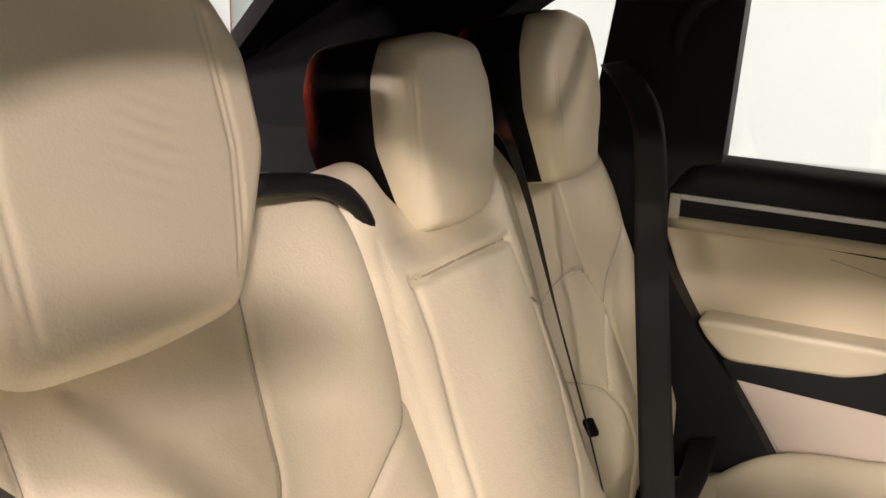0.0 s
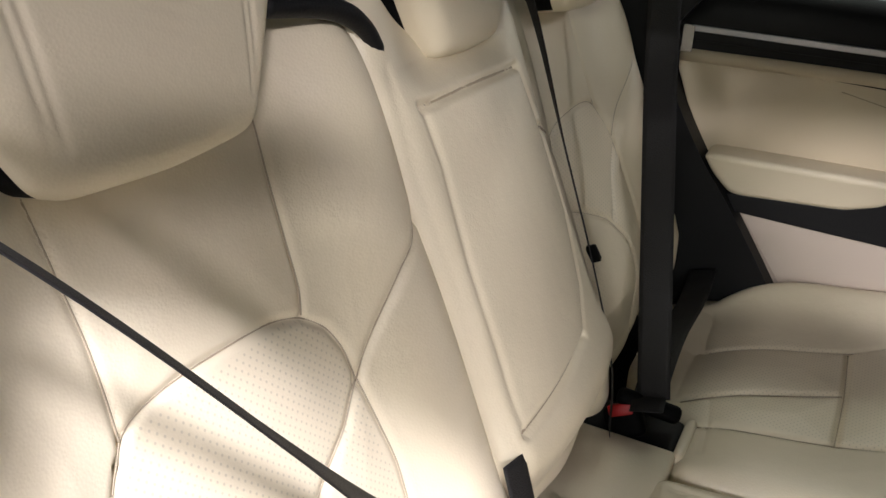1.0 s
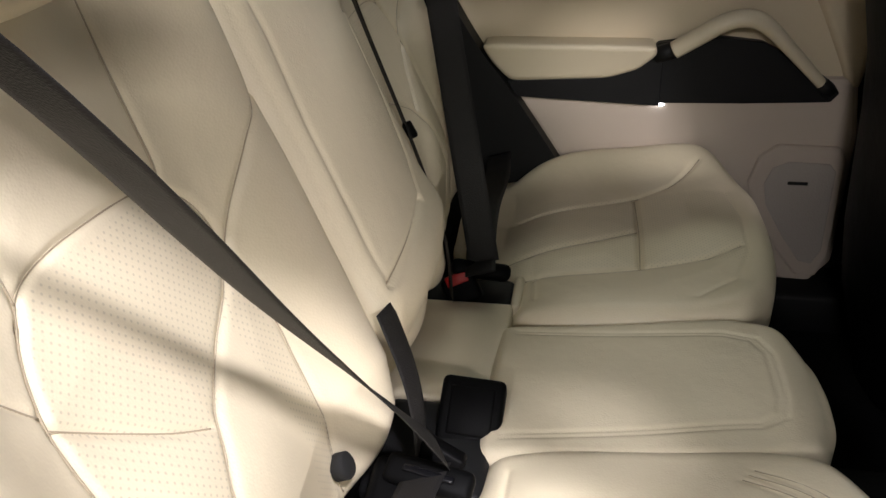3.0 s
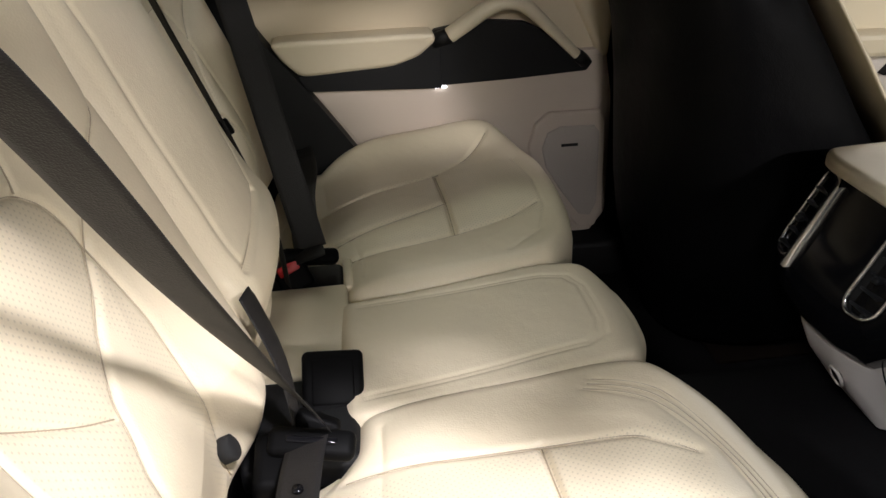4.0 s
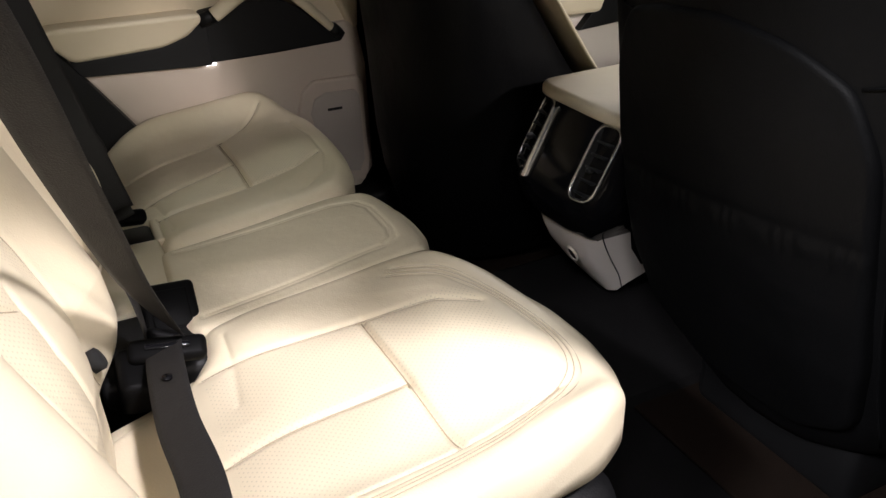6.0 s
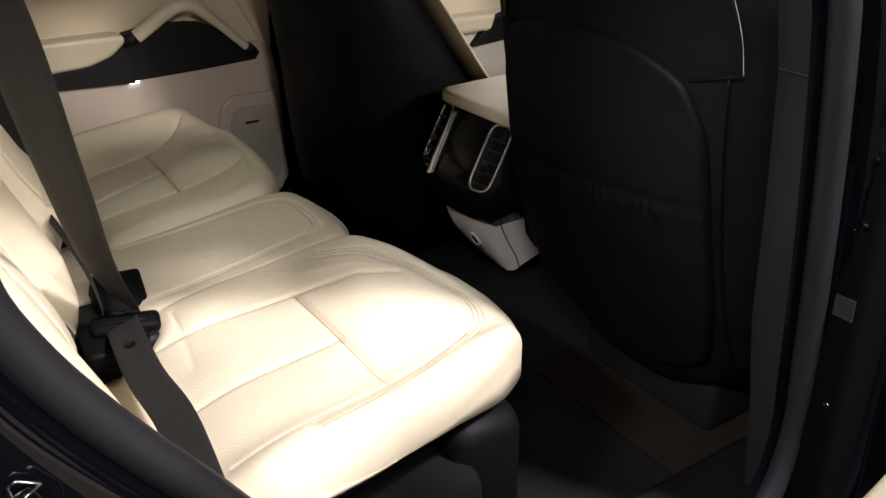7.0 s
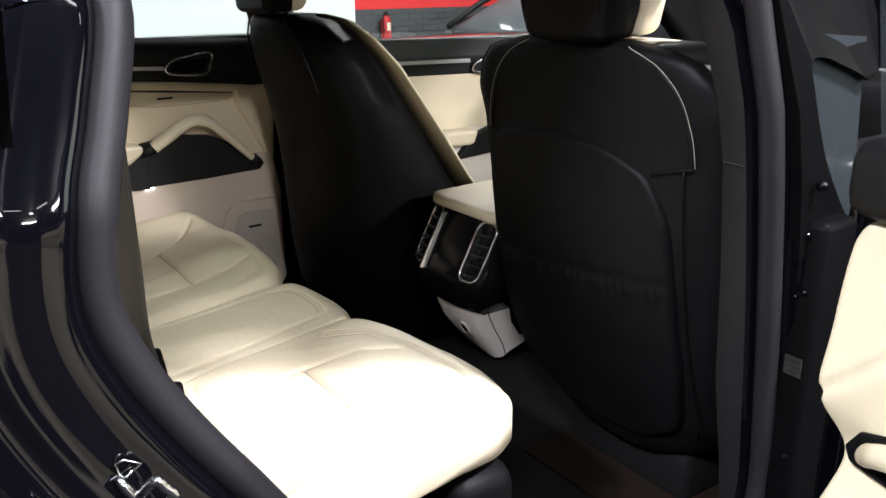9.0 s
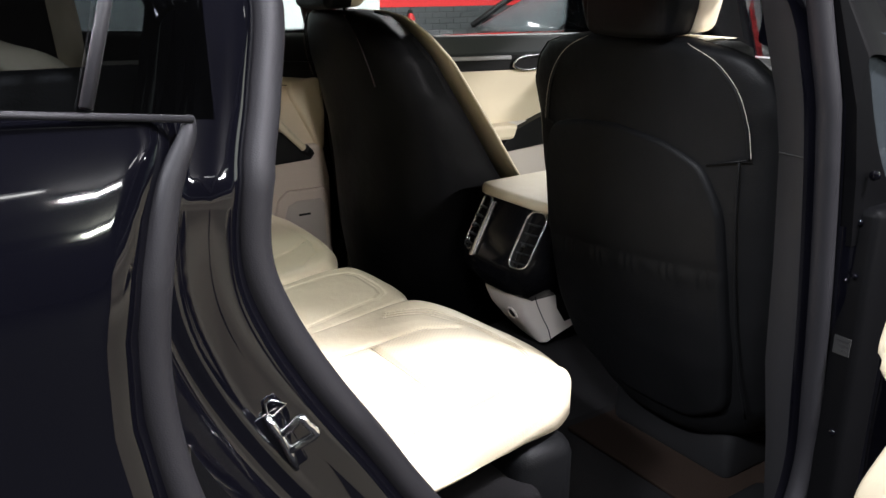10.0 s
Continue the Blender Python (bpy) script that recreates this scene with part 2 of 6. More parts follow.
def ribbon(points, across, width, thick=0.0014):
    """A belt strap along points; across: the direction of its width, one or one for each point."""
    pts = [Vector(p) for p in points]
    many = isinstance(across[0], (tuple, list, Vector))
    verts, faces = [], []
    cols = 6
    for i, p in enumerate(pts):
        t = (pts[min(len(pts) - 1, i + 1)] - pts[max(0, i - 1)]).normalized()
        if many:
            f = i / (len(pts) - 1) * (len(across) - 1)
            k = min(int(f), len(across) - 2)
            a = Vector(across[k]).lerp(Vector(across[k + 1]), f - k)
        else:
            a = Vector(across)
        a = (a - t * a.dot(t)).normalized()
        nrm = t.cross(a)
        row = [(c / cols - 0.5) for c in range(cols + 1)]
        for sgn in (1, -1):
            for c in row if sgn > 0 else reversed(row):
                edge = 1 - 0.5 * (abs(c) > 0.49)
                verts.append(p + a * (c * width) + nrm * (sgn * thick / 2 * edge))
    m = 2 * (cols + 1)
    for i in range(len(pts) - 1):
        for k in range(m):
            faces.append((i * m + k, i * m + (k + 1) % m, (i + 1) * m + (k + 1) % m, (i + 1) * m + k))
    faces += [tuple(reversed(range(m))), tuple(range((len(pts) - 1) * m, len(pts) * m))]
    return verts, faces


def to_segments(line):
    p = np.array(line, float)
    return p[:-1], p[1:]


def seam_distance(u, v, line):
    a, b = to_segments(line)
    best = np.full(u.shape, 9.0)
    for (ax, ay), (bx, by) in zip(a, b):
        dx, dy = bx - ax, by - ay
        t = np.clip(((u - ax) * dx + (v - ay) * dy) / (dx * dx + dy * dy + 1e-12), 0, 1)
        best = np.minimum(best, np.hypot(u - ax - t * dx, v - ay - t * dy))
    return best


def blurred(p, sigma):
    """A closed row of values, smoothed along itself."""
    k = np.arange(-int(3 * sigma) - 1, int(3 * sigma) + 2)
    g = np.exp(-0.5 * (k / sigma) ** 2)
    g /= g.sum()
    return sum(w * np.roll(p, -int(j), 0) for j, w in zip(k, g))


def smooth_loop(points, n, rounds=2):
    """A closed outline through corner points, rounded, with n points evenly spaced."""
    p = np.array(points, float)
    q = np.roll(p, -1, 0)
    p = np.stack([p, p * 0.67 + q * 0.33, p * 0.33 + q * 0.67], 1).reshape(-1, 2)
    for _ in range(rounds + 2):
        q = np.roll(p, -1, 0)
        p = np.stack([0.75 * p + 0.25 * q, 0.25 * p + 0.75 * q], 1).reshape(-1, 2)
    d = np.r_[0, np.cumsum(np.hypot(*(np.roll(p, -1, 0) - p).T))]
    s = np.linspace(0, d[-1], n, endpoint=False)
    pc = np.vstack([p, p[:1]])
    return blurred(np.stack([np.interp(s, d, pc[:, 0]), np.interp(s, d, pc[:, 1])], 1), n * 0.008)


def pad(outline, thick, radius, height, seams=(), quilt=0.0, reach=0.035, n=320, rings=70, roll=10, punched=None, centre=None, back=True):
    """A stuffed leather pad in its own u, v, w axes: a rounded outline, a soft crown, rolled edges and sewn seams.
    Returns verts, faces and the material slot of each face (1: punched)."""
    o = smooth_loop(outline, n)
    nxt, prv = np.roll(o, -1, 0), np.roll(o, 1, 0)
    tan = nxt - prv
    tan /= np.linalg.norm(tan, axis=1)[:, None]
    nrm = np.stack([tan[:, 1], -tan[:, 0]], 1)
    area = np.sum(o[:, 0] * nxt[:, 1] - nxt[:, 0] * o[:, 1])
    if area < 0:
        nrm = -nrm
    nrm = blurred(nrm, n * 0.02)
    inner = o - nrm * radius
    c = np.array(centre) if centre is not None else o.mean(0)
    uv, drop = [], []
    for k in range(1, rings + 1):
        uv.append(c + (inner - c) * (k / rings))
        drop.append(np.zeros(n))
    for k in range(1, roll + 1):
        a = k / roll * math.pi / 2
        uv.append(inner + (o - inner) * math.sin(a))
        drop.append(np.full(n, radius * (1 - math.cos(a))))
    uv, drop = np.array(uv), np.array(drop)
    u, v = uv[..., 0], uv[..., 1]
    w = height(u, v) - drop
    fade = np.clip(1 - drop / radius, 0, 1)
    if seams:
        near = np.full(u.shape, 9.0)
        for line, depth, wide in seams:
            d = seam_distance(u, v, line)
            w -= depth * np.exp(-(d / wide) ** 2) * (0.25 + 0.75 * fade)
            near = np.minimum(near, d)
        w += quilt * (1 - np.exp(-(near / reach) ** 1.3)) * fade
    rows = [np.stack([u[k], v[k], w[k]], 1) for k in range(len(u))]
    top_c = np.array([[c[0], c[1], float(rows[0][:, 2].mean())]])
    base = np.stack([o[:, 0], o[:, 1], np.full(n, -thick)], 1)
    mid = rows[-1] * 0.5 + base * 0.5
    rows += [mid, base]
    if back:
        rows += [np.stack([c[0] + (o[:, 0] - c[0]) * 0.93, c[1] + (o[:, 1] - c[1]) * 0.93, np.full(n, -thick - 0.006)], 1)]
    verts = np.vstack([top_c] + rows)
    faces, slots = [], []

    def inside(p):
        return 1 if punched is not None and punched(p[0], p[1]) else 0
    for j in range(n):
        faces.append((0, 1 + j, 1 + (j + 1) % n))
        slots.append(inside(c))
    total = len(rows)
    for k in range(total - 1):
        a, b = 1 + k * n, 1 + (k + 1) * n
        for j in range(n):
            faces.append((a + j, b + j, b + (j + 1) % n, a + (j + 1) % n))
            slots.append(inside(rows[k][j]) if k < rings else 0)
    if back:
        a = 1 + (total - 1) * n
        faces.append(tuple(a + j for j in reversed(range(n))))
        slots.append(0)
    if area < 0:
        faces = [tuple(reversed(f)) for f in faces]
    return verts, faces, slots


def crease_shade_lines(parent, seams, height, axes, least=0.0025, thick=0.0010, rise=0.0004):
    """Thin darker tubes paint shade at the bottom of the deeper seams of a pad."""
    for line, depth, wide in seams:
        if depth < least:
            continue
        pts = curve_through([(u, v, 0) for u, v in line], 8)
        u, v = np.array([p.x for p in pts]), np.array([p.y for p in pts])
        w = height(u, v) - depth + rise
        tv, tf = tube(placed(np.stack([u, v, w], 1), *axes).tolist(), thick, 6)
        mesh_part("seam", tv, tf, SEAM, parent, "seam line with the crease's shade painted in")


def placed(verts, origin, u_axis, v_axis, w_axis):
    v = np.asarray(verts)
    return np.array(origin) + v[:, :1] * np.array(u_axis) + v[:, 1:2] * np.array(v_axis) + v[:, 2:3] * np.array(w_axis)


def plate(polygon, d0, d1, axes, bevel=0.003):
    """An extruded flat shape: polygon in two axes, thickness along the third. axes: 'xzy' means polygon in x, z."""
    bm = bmesh.new()
    order = ["xyz".index(a) for a in axes]

    def at(p, d):
        co = [0, 0, 0]
        co[order[0]], co[order[1]], co[order[2]] = p[0], p[1], d
        return bm.verts.new(co)
    low = [at(p, d0) for p in polygon]
    high = [at(p, d1) for p in polygon]
    n = len(polygon)
    bm.faces.new(low)
    bm.faces.new(list(reversed(high)))
    for i in range(n):
        bm.faces.new((low[i], high[i], high[(i + 1) % n], low[(i + 1) % n]))
    bmesh.ops.recalc_face_normals(bm, faces=bm.faces)
    if bevel:
        bmesh.ops.bevel(bm, geom=list(bm.edges), offset=bevel, segments=2, profile=0.5, affect="EDGES", clamp_overlap=True)
    return bm

# ---- the showroom ----
room = thing("ground", (0, 0, 0), "polished grey showroom floor", "floor", kind="structure")
mesh_part("floor_sheet", [(-40, -40, 0), (60, -40, 0), (60, 60, 0), (-40, 60, 0)], [(0, 1, 2, 3)], FLOOR_GREY, room, smooth=False)


def wall(name, x0, x1, y0, y1, z0, z1, mat, label):
    ob = part(name, box(x0, x1, y0, y1, z0, z1, 0), mat, None, label, smooth=False)
    return tagged(ob, label, "wall", kind="structure")


WY = 8.0
wall("wall_north", -14, 4.98, WY, WY + 0.2, 0, 5.0, WALL_WHITE, "plain white painted showroom wall")
wall("wall_north_red", 4.98, 20, WY + 0.003, WY + 0.2, 1.144, 3.2, WALL_RED, "red painted band on the showroom wall")
wall("wall_north_top", 4.98, 20, WY, WY + 0.2, 3.2, 5.0, WALL_WHITE, "white painted upper showroom wall")
brick_wall = wall("wall_north_brick", 4.98, 20, WY + 0.012, WY + 0.2, 0, 1.144, WALL_GREY, "dark grey painted brick wall below a red band")
wall("wall_south", -14, 20, -16.2, -16, 0, 5.0, WALL_DARK, "black painted showroom wall")
wall("wall_east", 20, 20.2, -16.2, WY + 0.2, 0, 5.0, WALL_BLUE, "pale grey-blue painted showroom wall")
wall("wall_west", -14.2, -14, -16.2, WY + 0.2, 0, 5.0, WALL_DARK, "black painted showroom wall")
# bricks of the lower wall, laid in half bond where the side window shows them
bricks = bpy.data.meshes.new("brick")
bm = box(-0.1075, 0.1075, -0.009, 0.012, -0.0325, 0.0325, 0.004, 1)
bm.to_mesh(bricks)
bm.free()
bricks.materials.append(WALL_GREY)
for row in range(9):
    for col in range(14):
        ob = new("brick", bricks)
        ob.parent = brick_wall
        ob.location = (5.10 + 0.225 * col + 0.1125 * (row % 2), WY + 0.012, 1.144 - 0.038 - 0.075 * row)
tagged(part("ceiling", box(-14.2, 20.2, -16.2, WY + 0.2, 5.0, 5.2, 0), WALL_DARK, None, smooth=False), "dark grey showroom ceiling", "ceiling", kind="structure")

# ---- cabin shell ----
# rear door opening, one loop in x and z; the sides mirror each other
OPENING = [(-0.050, 1.453), (-0.073, 1.37), (-0.094, 1.31), (-0.101, 1.24), (-0.083, 1.18), (-0.045, 1.108), (0.005, 1.03), (0.055, 0.95),
           (0.14, 0.83), (0.26, 0.70), (0.40, 0.61), (0.52, 0.575), (0.68, 0.57), (0.76, 0.61), (0.795, 0.72), (0.785, 0.86), (0.765, 1.03),
           (0.735, 1.22), (0.70, 1.38), (0.66, 1.53), (0.58, 1.625), (0.42, 1.685), (0.22, 1.69), (0.10, 1.68), (0.02, 1.645), (-0.055, 1.58), (-0.072, 1.52)]
loop = [(p.x, p.y) for p in curve_through([(x, z, 0) for x, z in OPENING], 6, True)]


def grown(path, d):
    """The closed path moved outward by d."""
    p = np.array(path)
    t = np.roll(p, -1, 0) - np.roll(p, 1, 0)
    t /= np.linalg.norm(t, axis=1)[:, None]
    n = np.stack([t[:, 1], -t[:, 0]], 1)
    s = np.sign(np.sum((p - p.mean(0)) * n))
    return p + n * d * s


def lean(y, z, x=0.0):
    """The body's side leans inward above the windows' lower edge."""
    return y - 0.48 * max(0.0, z - 1.31) * min(1.0, max(0.25, (0.75 - x) / 0.4))


def sill_ring(side):
    """The painted step round the door opening, from the inner seal out to the body's skin."""
    steps = [(-0.03, 0.760), (0.0, 0.822), (0.016, 0.846), (0.022, 0.857), (0.030, 0.8615), (0.046, 0.8625), (0.062, 0.8635), (0.070, 0.866), (0.074, 0.8695), (0.079, 0.8705), (0.086, 0.868), (0.092, 0.8685), (0.098, 0.872), (0.106, 0.886), (0.113, 0.903), (0.120, 0.918)]
    verts, faces = [], []
    m = len(loop)
    for d, y in steps:
        verts += [(x, side * lean(min(max(y, 0.815), 0.885 - 0.33 * max(0.0, z - 1.2)) if x > 0.6 else y, z, x), z) for x, z in grown(loop, d)]
    for k in range(len(steps) - 1):
        for j in range(m):
            x, _, z = verts[k * m + j]
            if not (x > 0.6 and z > 1.12 and k > 1) and not (x < 0.42 and 0.72 < z < 1.40 and k == 0):
                faces.append((k * m + j, k * m + (j + 1) % m, (k + 1) * m + (j + 1) % m, (k + 1) * m + j))
    return verts, faces


near_side = thing("body_side", (0.3, -0.9, 0), "black glossy car body side round the open rear door", "car body", kind="structure")
v, f = sill_ring(-1)
mesh_part("door_opening", v, f, PAINT, near_side)
v, f = tube([(x, -lean(0.832, z, x), z) for x, z in loop], 0.0165, 12, True, 1.0)
mesh_part("inner_seal", v, f, RUBBER, near_side, "grey rubber door seal")
OUTER_SEAL = [(-0.168, -0.915, 1.376), (-0.174, -0.922, 1.362), (-0.190, -0.926, 1.332), (-0.202, -0.928, 1.293), (-0.212, -0.929, 1.246), (-0.215, -0.929, 1.182), (-0.203, -0.929, 1.097), (-0.168, -0.928, 1.0), (-0.10, -0.926, 0.89), (0.0, -0.924, 0.75)]
pts = curve_through(OUTER_SEAL, 8)
v, f = tube(pts, [0.0035 + 0.0105 * min(1, i / 28) for i in range(len(pts))], 12, False, 1.0)
mesh_part("outer_seal", v, f, RUBBER, near_side, "grey rubber seal along the wheel arch")


def rear_edge(z):
    """x of the body skin's edge behind the opening."""
    return float(np.interp(z, [p[2] for p in reversed(OUTER_SEAL)], [p[0] for p in reversed(OUTER_SEAL)])) - 0.006


# quarter panel skin
verts, faces = [], []
NZ, NX = 60, 40
for i in range(NZ + 1):
    z = 0.42 + (1.392 - 0.42) * i / NZ
    e = rear_edge(z)
    for j in range(NX + 1):
        x = e + (-1.75 - e) * (j / NX) ** 2
        bulge = 0.022 * math.sin(math.pi * min(1, max(0, (z - 0.4) / 1.0))) + 0.012 * math.exp(-((z - 1.02) / 0.08) ** 2)
        z = 0.42 + (float(np.interp(-x, [0.17, 0.282, 0.45, 1.1], [1.3755, 1.388, 1.398, 1.41])) - 0.42) * i / NZ
        rim = 0.024 * max(0.0, 1 - (e - x) / 0.03) ** 2
        verts.append((x, -0.955 + rim - bulge * min(1.0, (e - x) / 0.4) + 2.0 * max(0, z - 1.245) ** 2 + 0.25 * max(0, (-x - 1.2)) ** 2, z))
for i in range(NZ):
    for j in range(NX):
        a = i * (NX + 1) + j
        c = [sum(verts[q][k] for q in (a, a + 1, a + NX + 1, a + NX + 2)) / 4 for k in range(3)]
        if math.hypot(c[0] + 0.62, c[2] - 0.38) > 0.43:
            faces.append((a, a + NX + 1, a + NX + 2, a + 1))
mesh_part("quarter_panel", verts, faces, PAINT, near_side)
FAR_QUARTER = ([(x, -y, z) for x, y, z in verts], [tuple(reversed(q)) for q in faces])
v, f = tube([(-0.168, -0.922, 1.3752), (-0.282, -0.925, 1.388), (-0.45, -0.92, 1.398), (-1.1, -0.91, 1.41), (-1.6, -0.87, 1.41)], 0.0026, 8, False)
mesh_part("belt_trim", v, f, RUBBER, near_side, "thin grey trim under the quarter glass")
bm = bmesh.new()
q = [bm.verts.new(c) for c in ((-0.15, -0.912, 1.372), (-0.45, -0.905, 1.396), (-1.6, -0.86, 1.408), (-1.05, -0.68, 1.76), (-0.09, -0.70, 1.78))]
bm.faces.new(q)
part("load_side_trim", box(-1.6, -0.16, -0.80, -0.77, 0.5, 1.40, 0.01), BLACK_PLASTIC, near_side)
pane = part("quarter_glass", bm, GLASS_DARK, near_side, "dark privacy glass", smooth=False)
pane.visible_shadow = False
v, f = tube([(-0.234, -0.924, 1.388), (-0.206, -0.895, 1.46), (-0.112, -0.745, 1.74)], 0.0045, 8, False)
mesh_part("glass_divider", v, f, RUBBER, near_side, "slim grey bar between the panes")

# striker on the painted step
striker = thing("door_striker", (-0.075, -0.86, 1.08), "bright steel door striker loop bolted to the painted step", "door striker")
# a bent rod standing off a slanting bar, and a small wire ring above it
v, f = tube([(-0.113, -0.866, 1.108), (-0.109, -0.868, 1.099), (-0.101, -0.868, 1.0845), (-0.094, -0.868, 1.065), (-0.088, -0.866, 1.046)], [0.0030, 0.0042, 0.0046, 0.0042, 0.0028], 12)
mesh_part("slant_bar", v, f, STEEL, striker)
v, f = tube(curve_through([(-0.101, -0.867, 1.086), (-0.0965, -0.878, 1.097), (-0.0900, -0.888, 1.1085), (-0.0840, -0.8895, 1.1010), (-0.0778, -0.890, 1.0915), (-0.0860, -0.880, 1.0800), (-0.0945, -0.868, 1.0685)], 6), 0.0040, 12)
mesh_part("loop_bar", v, f, STEEL, striker, "bright bent steel rod")
part("base_plate", moved(box(-0.014, 0.014, -0.002, 0.002, -0.034, 0.034, 0.002), Matrix.Translation((-0.101, -0.8640, 1.078)) @ pose(0, 0, 0, 0, -22, 0)), PAINT, striker)
v, f = tube([(-0.1123, -0.866, 1.1191), (-0.1068, -0.867, 1.1216), (-0.0950, -0.868, 1.1150), (-0.1066, -0.867, 1.1060), (-0.1118, -0.866, 1.1095)], 0.0012, 8, True)
mesh_part("wire_ring", v, f, STEEL, striker, "thin wire ring")


# B-pillar of the near side and of the far side
def pillar(side, parent):
    verts, faces = [], []
    rows = [(0.42, 0.86, 0.88), (0.56, 0.84, 0.86), (0.72, 0.815, 0.85), (0.872, 0.784, 0.81), (1.054, 0.769, 0.79), (1.22, 0.749, 0.765), (1.30, 0.727, 0.742), (1.44, 0.685, 0.705), (1.62, 0.64, 0.66), (1.77, 0.57, 0.60)]
    if side > 0:
        rows = [(z, xi - 0.042, xo - 0.02) for z, xi, xo in rows]
    for z, xi, xo in rows:
        tip = 0.12 * max(0, z - 1.31)
        verts += [(xi + 0.12, side * 0.70, z), (xi + 0.04, side * (0.725 - tip), z), (xi, side * (0.745 - tip), z), (xo - 0.015, side * (0.815 - tip), z), (xo, side * (0.835 - tip), z), (xo + 0.14, side * 0.84, z)]
    for k in range(len(rows) - 1):
        for j in range(4 if side < 0 else 5):
            a = k * 6 + j
            q = (a, a + 1, a + 7, a + 6)
            faces.append(q if side < 0 else tuple(reversed(q)))
    return mesh_part("pillar_trim", verts, faces, PILLAR_GREY, parent, "dark grey plastic pillar trim")


PILLAR_GREY = material("dark_grey_pillar_plastic", (0.0120, 0.0118, 0.0132), 0.6, gloss=0.2, grain=0.3, grain_scale=500, vary=0.08)
pillar(-1, near_side)
v, f = tube([(0.757, -0.744, 1.221), (0.748, -0.746, 1.221), (0.749, -0.78, 1.220), (0.751, -0.812, 1.219)], 0.0016, 6)
mesh_part("trim_joint", v, f, DARK, near_side, "thin joint across the pillar trim")
part("pillar_skin", box(0.79, 0.87, -0.888, -0.825, 0.45, 1.155, 0.012), COVER_BLACK, near_side)
# dull black cover of the pillar: its front edge sweeps up beside the front door's pane, a broad band closes the pane's top
sweep = [(p.x, p.y) for p in curve_through([(0.915, 1.10, 0), (0.887, 1.135, 0), (0.847, 1.182, 0), (0.811, 1.23, 0), (0.784, 1.278, 0), (0.760, 1.33, 0), (0.746, 1.366, 0), (0.775, 1.3695, 0), (0.816, 1.358, 0), (0.852, 1.347, 0), (0.884, 1.334, 0)], 4)]
poly = [(0.775, 1.10)] + sweep + [(0.905, 1.345), (0.905, 1.42), (0.87, 1.60), (0.83, 1.77), (0.60, 1.77), (0.65, 1.62), (0.695, 1.45), (0.735, 1.30), (0.760, 1.20)]
bm = plate(poly, -0.862, -0.834, "xzy", 0)
for q in bm.verts:
    q.co.y += 0.36 * max(0.0, q.co.z - 1.38)
part("pillar_cover", bm, COVER_BLACK, near_side, "dull black pillar cover", smooth=False)
for x, y, z, r in ((0.788, -0.872, 1.205, 0.007), (0.788, -0.848, 1.150, 0.0045), (0.788, -0.862, 1.135, 0.005), (0.788, -0.868, 1.055, 0.0045), (0.788, -0.856, 1.045, 0.004), (0.788, -0.872, 0.80, 0.005)):
    v, f = tube([(x + 0.004, y, z), (x - 0.003, y, z), (x - 0.005, y, z)], [r, r, r * 0.6], 10)
    mesh_part("bolt", v, f, PAINT, near_side, "small painted bolt head")

part("sill_plate", box(-0.2, 0.95, -0.93, -0.66, 0.42, 0.545, 0.02), BLACK_PLASTIC, near_side)
part("roof_rail", box(-0.9, 2.0, -0.69, -0.57, 1.715, 1.84, 0.02), PAINT, near_side)
# printed sticker with unreadable writing
sticker = thing("sticker", (0.79, -0.866, 0.941), "small grey printed sticker on the black pillar", "sticker")
part("film", box(0.7875, 0.7890, -0.878, -0.852, 0.928, 0.957, 0), DARK, sticker, smooth=False)
for k in range(3):
    part("print_bar", box(0.7865, 0.7875, -0.876, -0.856 - 0.004 * k, 0.950 - 0.008 * k, 0.952 - 0.008 * k, 0), PILLAR_GREY, sticker, smooth=False)

far_side = thing("wall_left", (0.0, 0.75, 0.5), "black plastic rear pillar trim beside the far seat", "pillar trim", kind="structure")
lower = [p for p in curve_through([(-0.03, 1.335, 0), (-0.078, 1.27, 0), (-0.075, 1.21, 0), (-0.05, 1.15, 0), (0.005, 1.06, 0), (0.063, 0.983, 0), (0.13, 0.885, 0), (0.19, 0.794, 0), (0.30, 0.64, 0), (0.36, 0.52, 0)], 5)]
poly = [(-0.158, 1.78), (0.06, 1.78), (0.026, 1.606), (0.018, 1.345)] + [(p.x, p.y) for p in lower] + [(-0.45, 0.52), (-0.45, 1.30), (-0.245, 1.30), (-0.202, 1.455)]
part("pillar_trim", plate(poly, 0.685, 0.745, "xzy", 0), BLACK_PLASTIC, far_side, smooth=False)
poly = [(-0.158, 1.78), (-0.158, 1.70), (-0.328, 1.59), (-0.438, 1.517), (-0.95, 1.24), (-1.05, 1.24), (-0.72, 1.78)]
part("roof_side_trim", plate(poly, 0.60, 0.74, "xzy", 0), LINING, far_side, smooth=False)
part("load_side_trim", box(-1.3, -0.245, 0.66, 0.78, 0.5, 1.235, 0.02), BLACK_PLASTIC, far_side)
pane = part("quarter_glass", box(-1.1, -0.1, 0.775, 0.779, 1.22, 1.76, 0), GLASS, far_side, "clear side window glass", smooth=False)
pane.visible_shadow = False
v, f = tube([(x, lean(0.80, z, x), z) for x, z in loop], 0.016, 10, True)
mesh_part("inner_seal", v, f, RUBBER, far_side)
pillar(1, far_side)
part("pillar_skin", box(0.74, 0.90, 0.805, 0.90, 0.45, 1.32, 0.01), BLACK_PLASTIC, far_side)

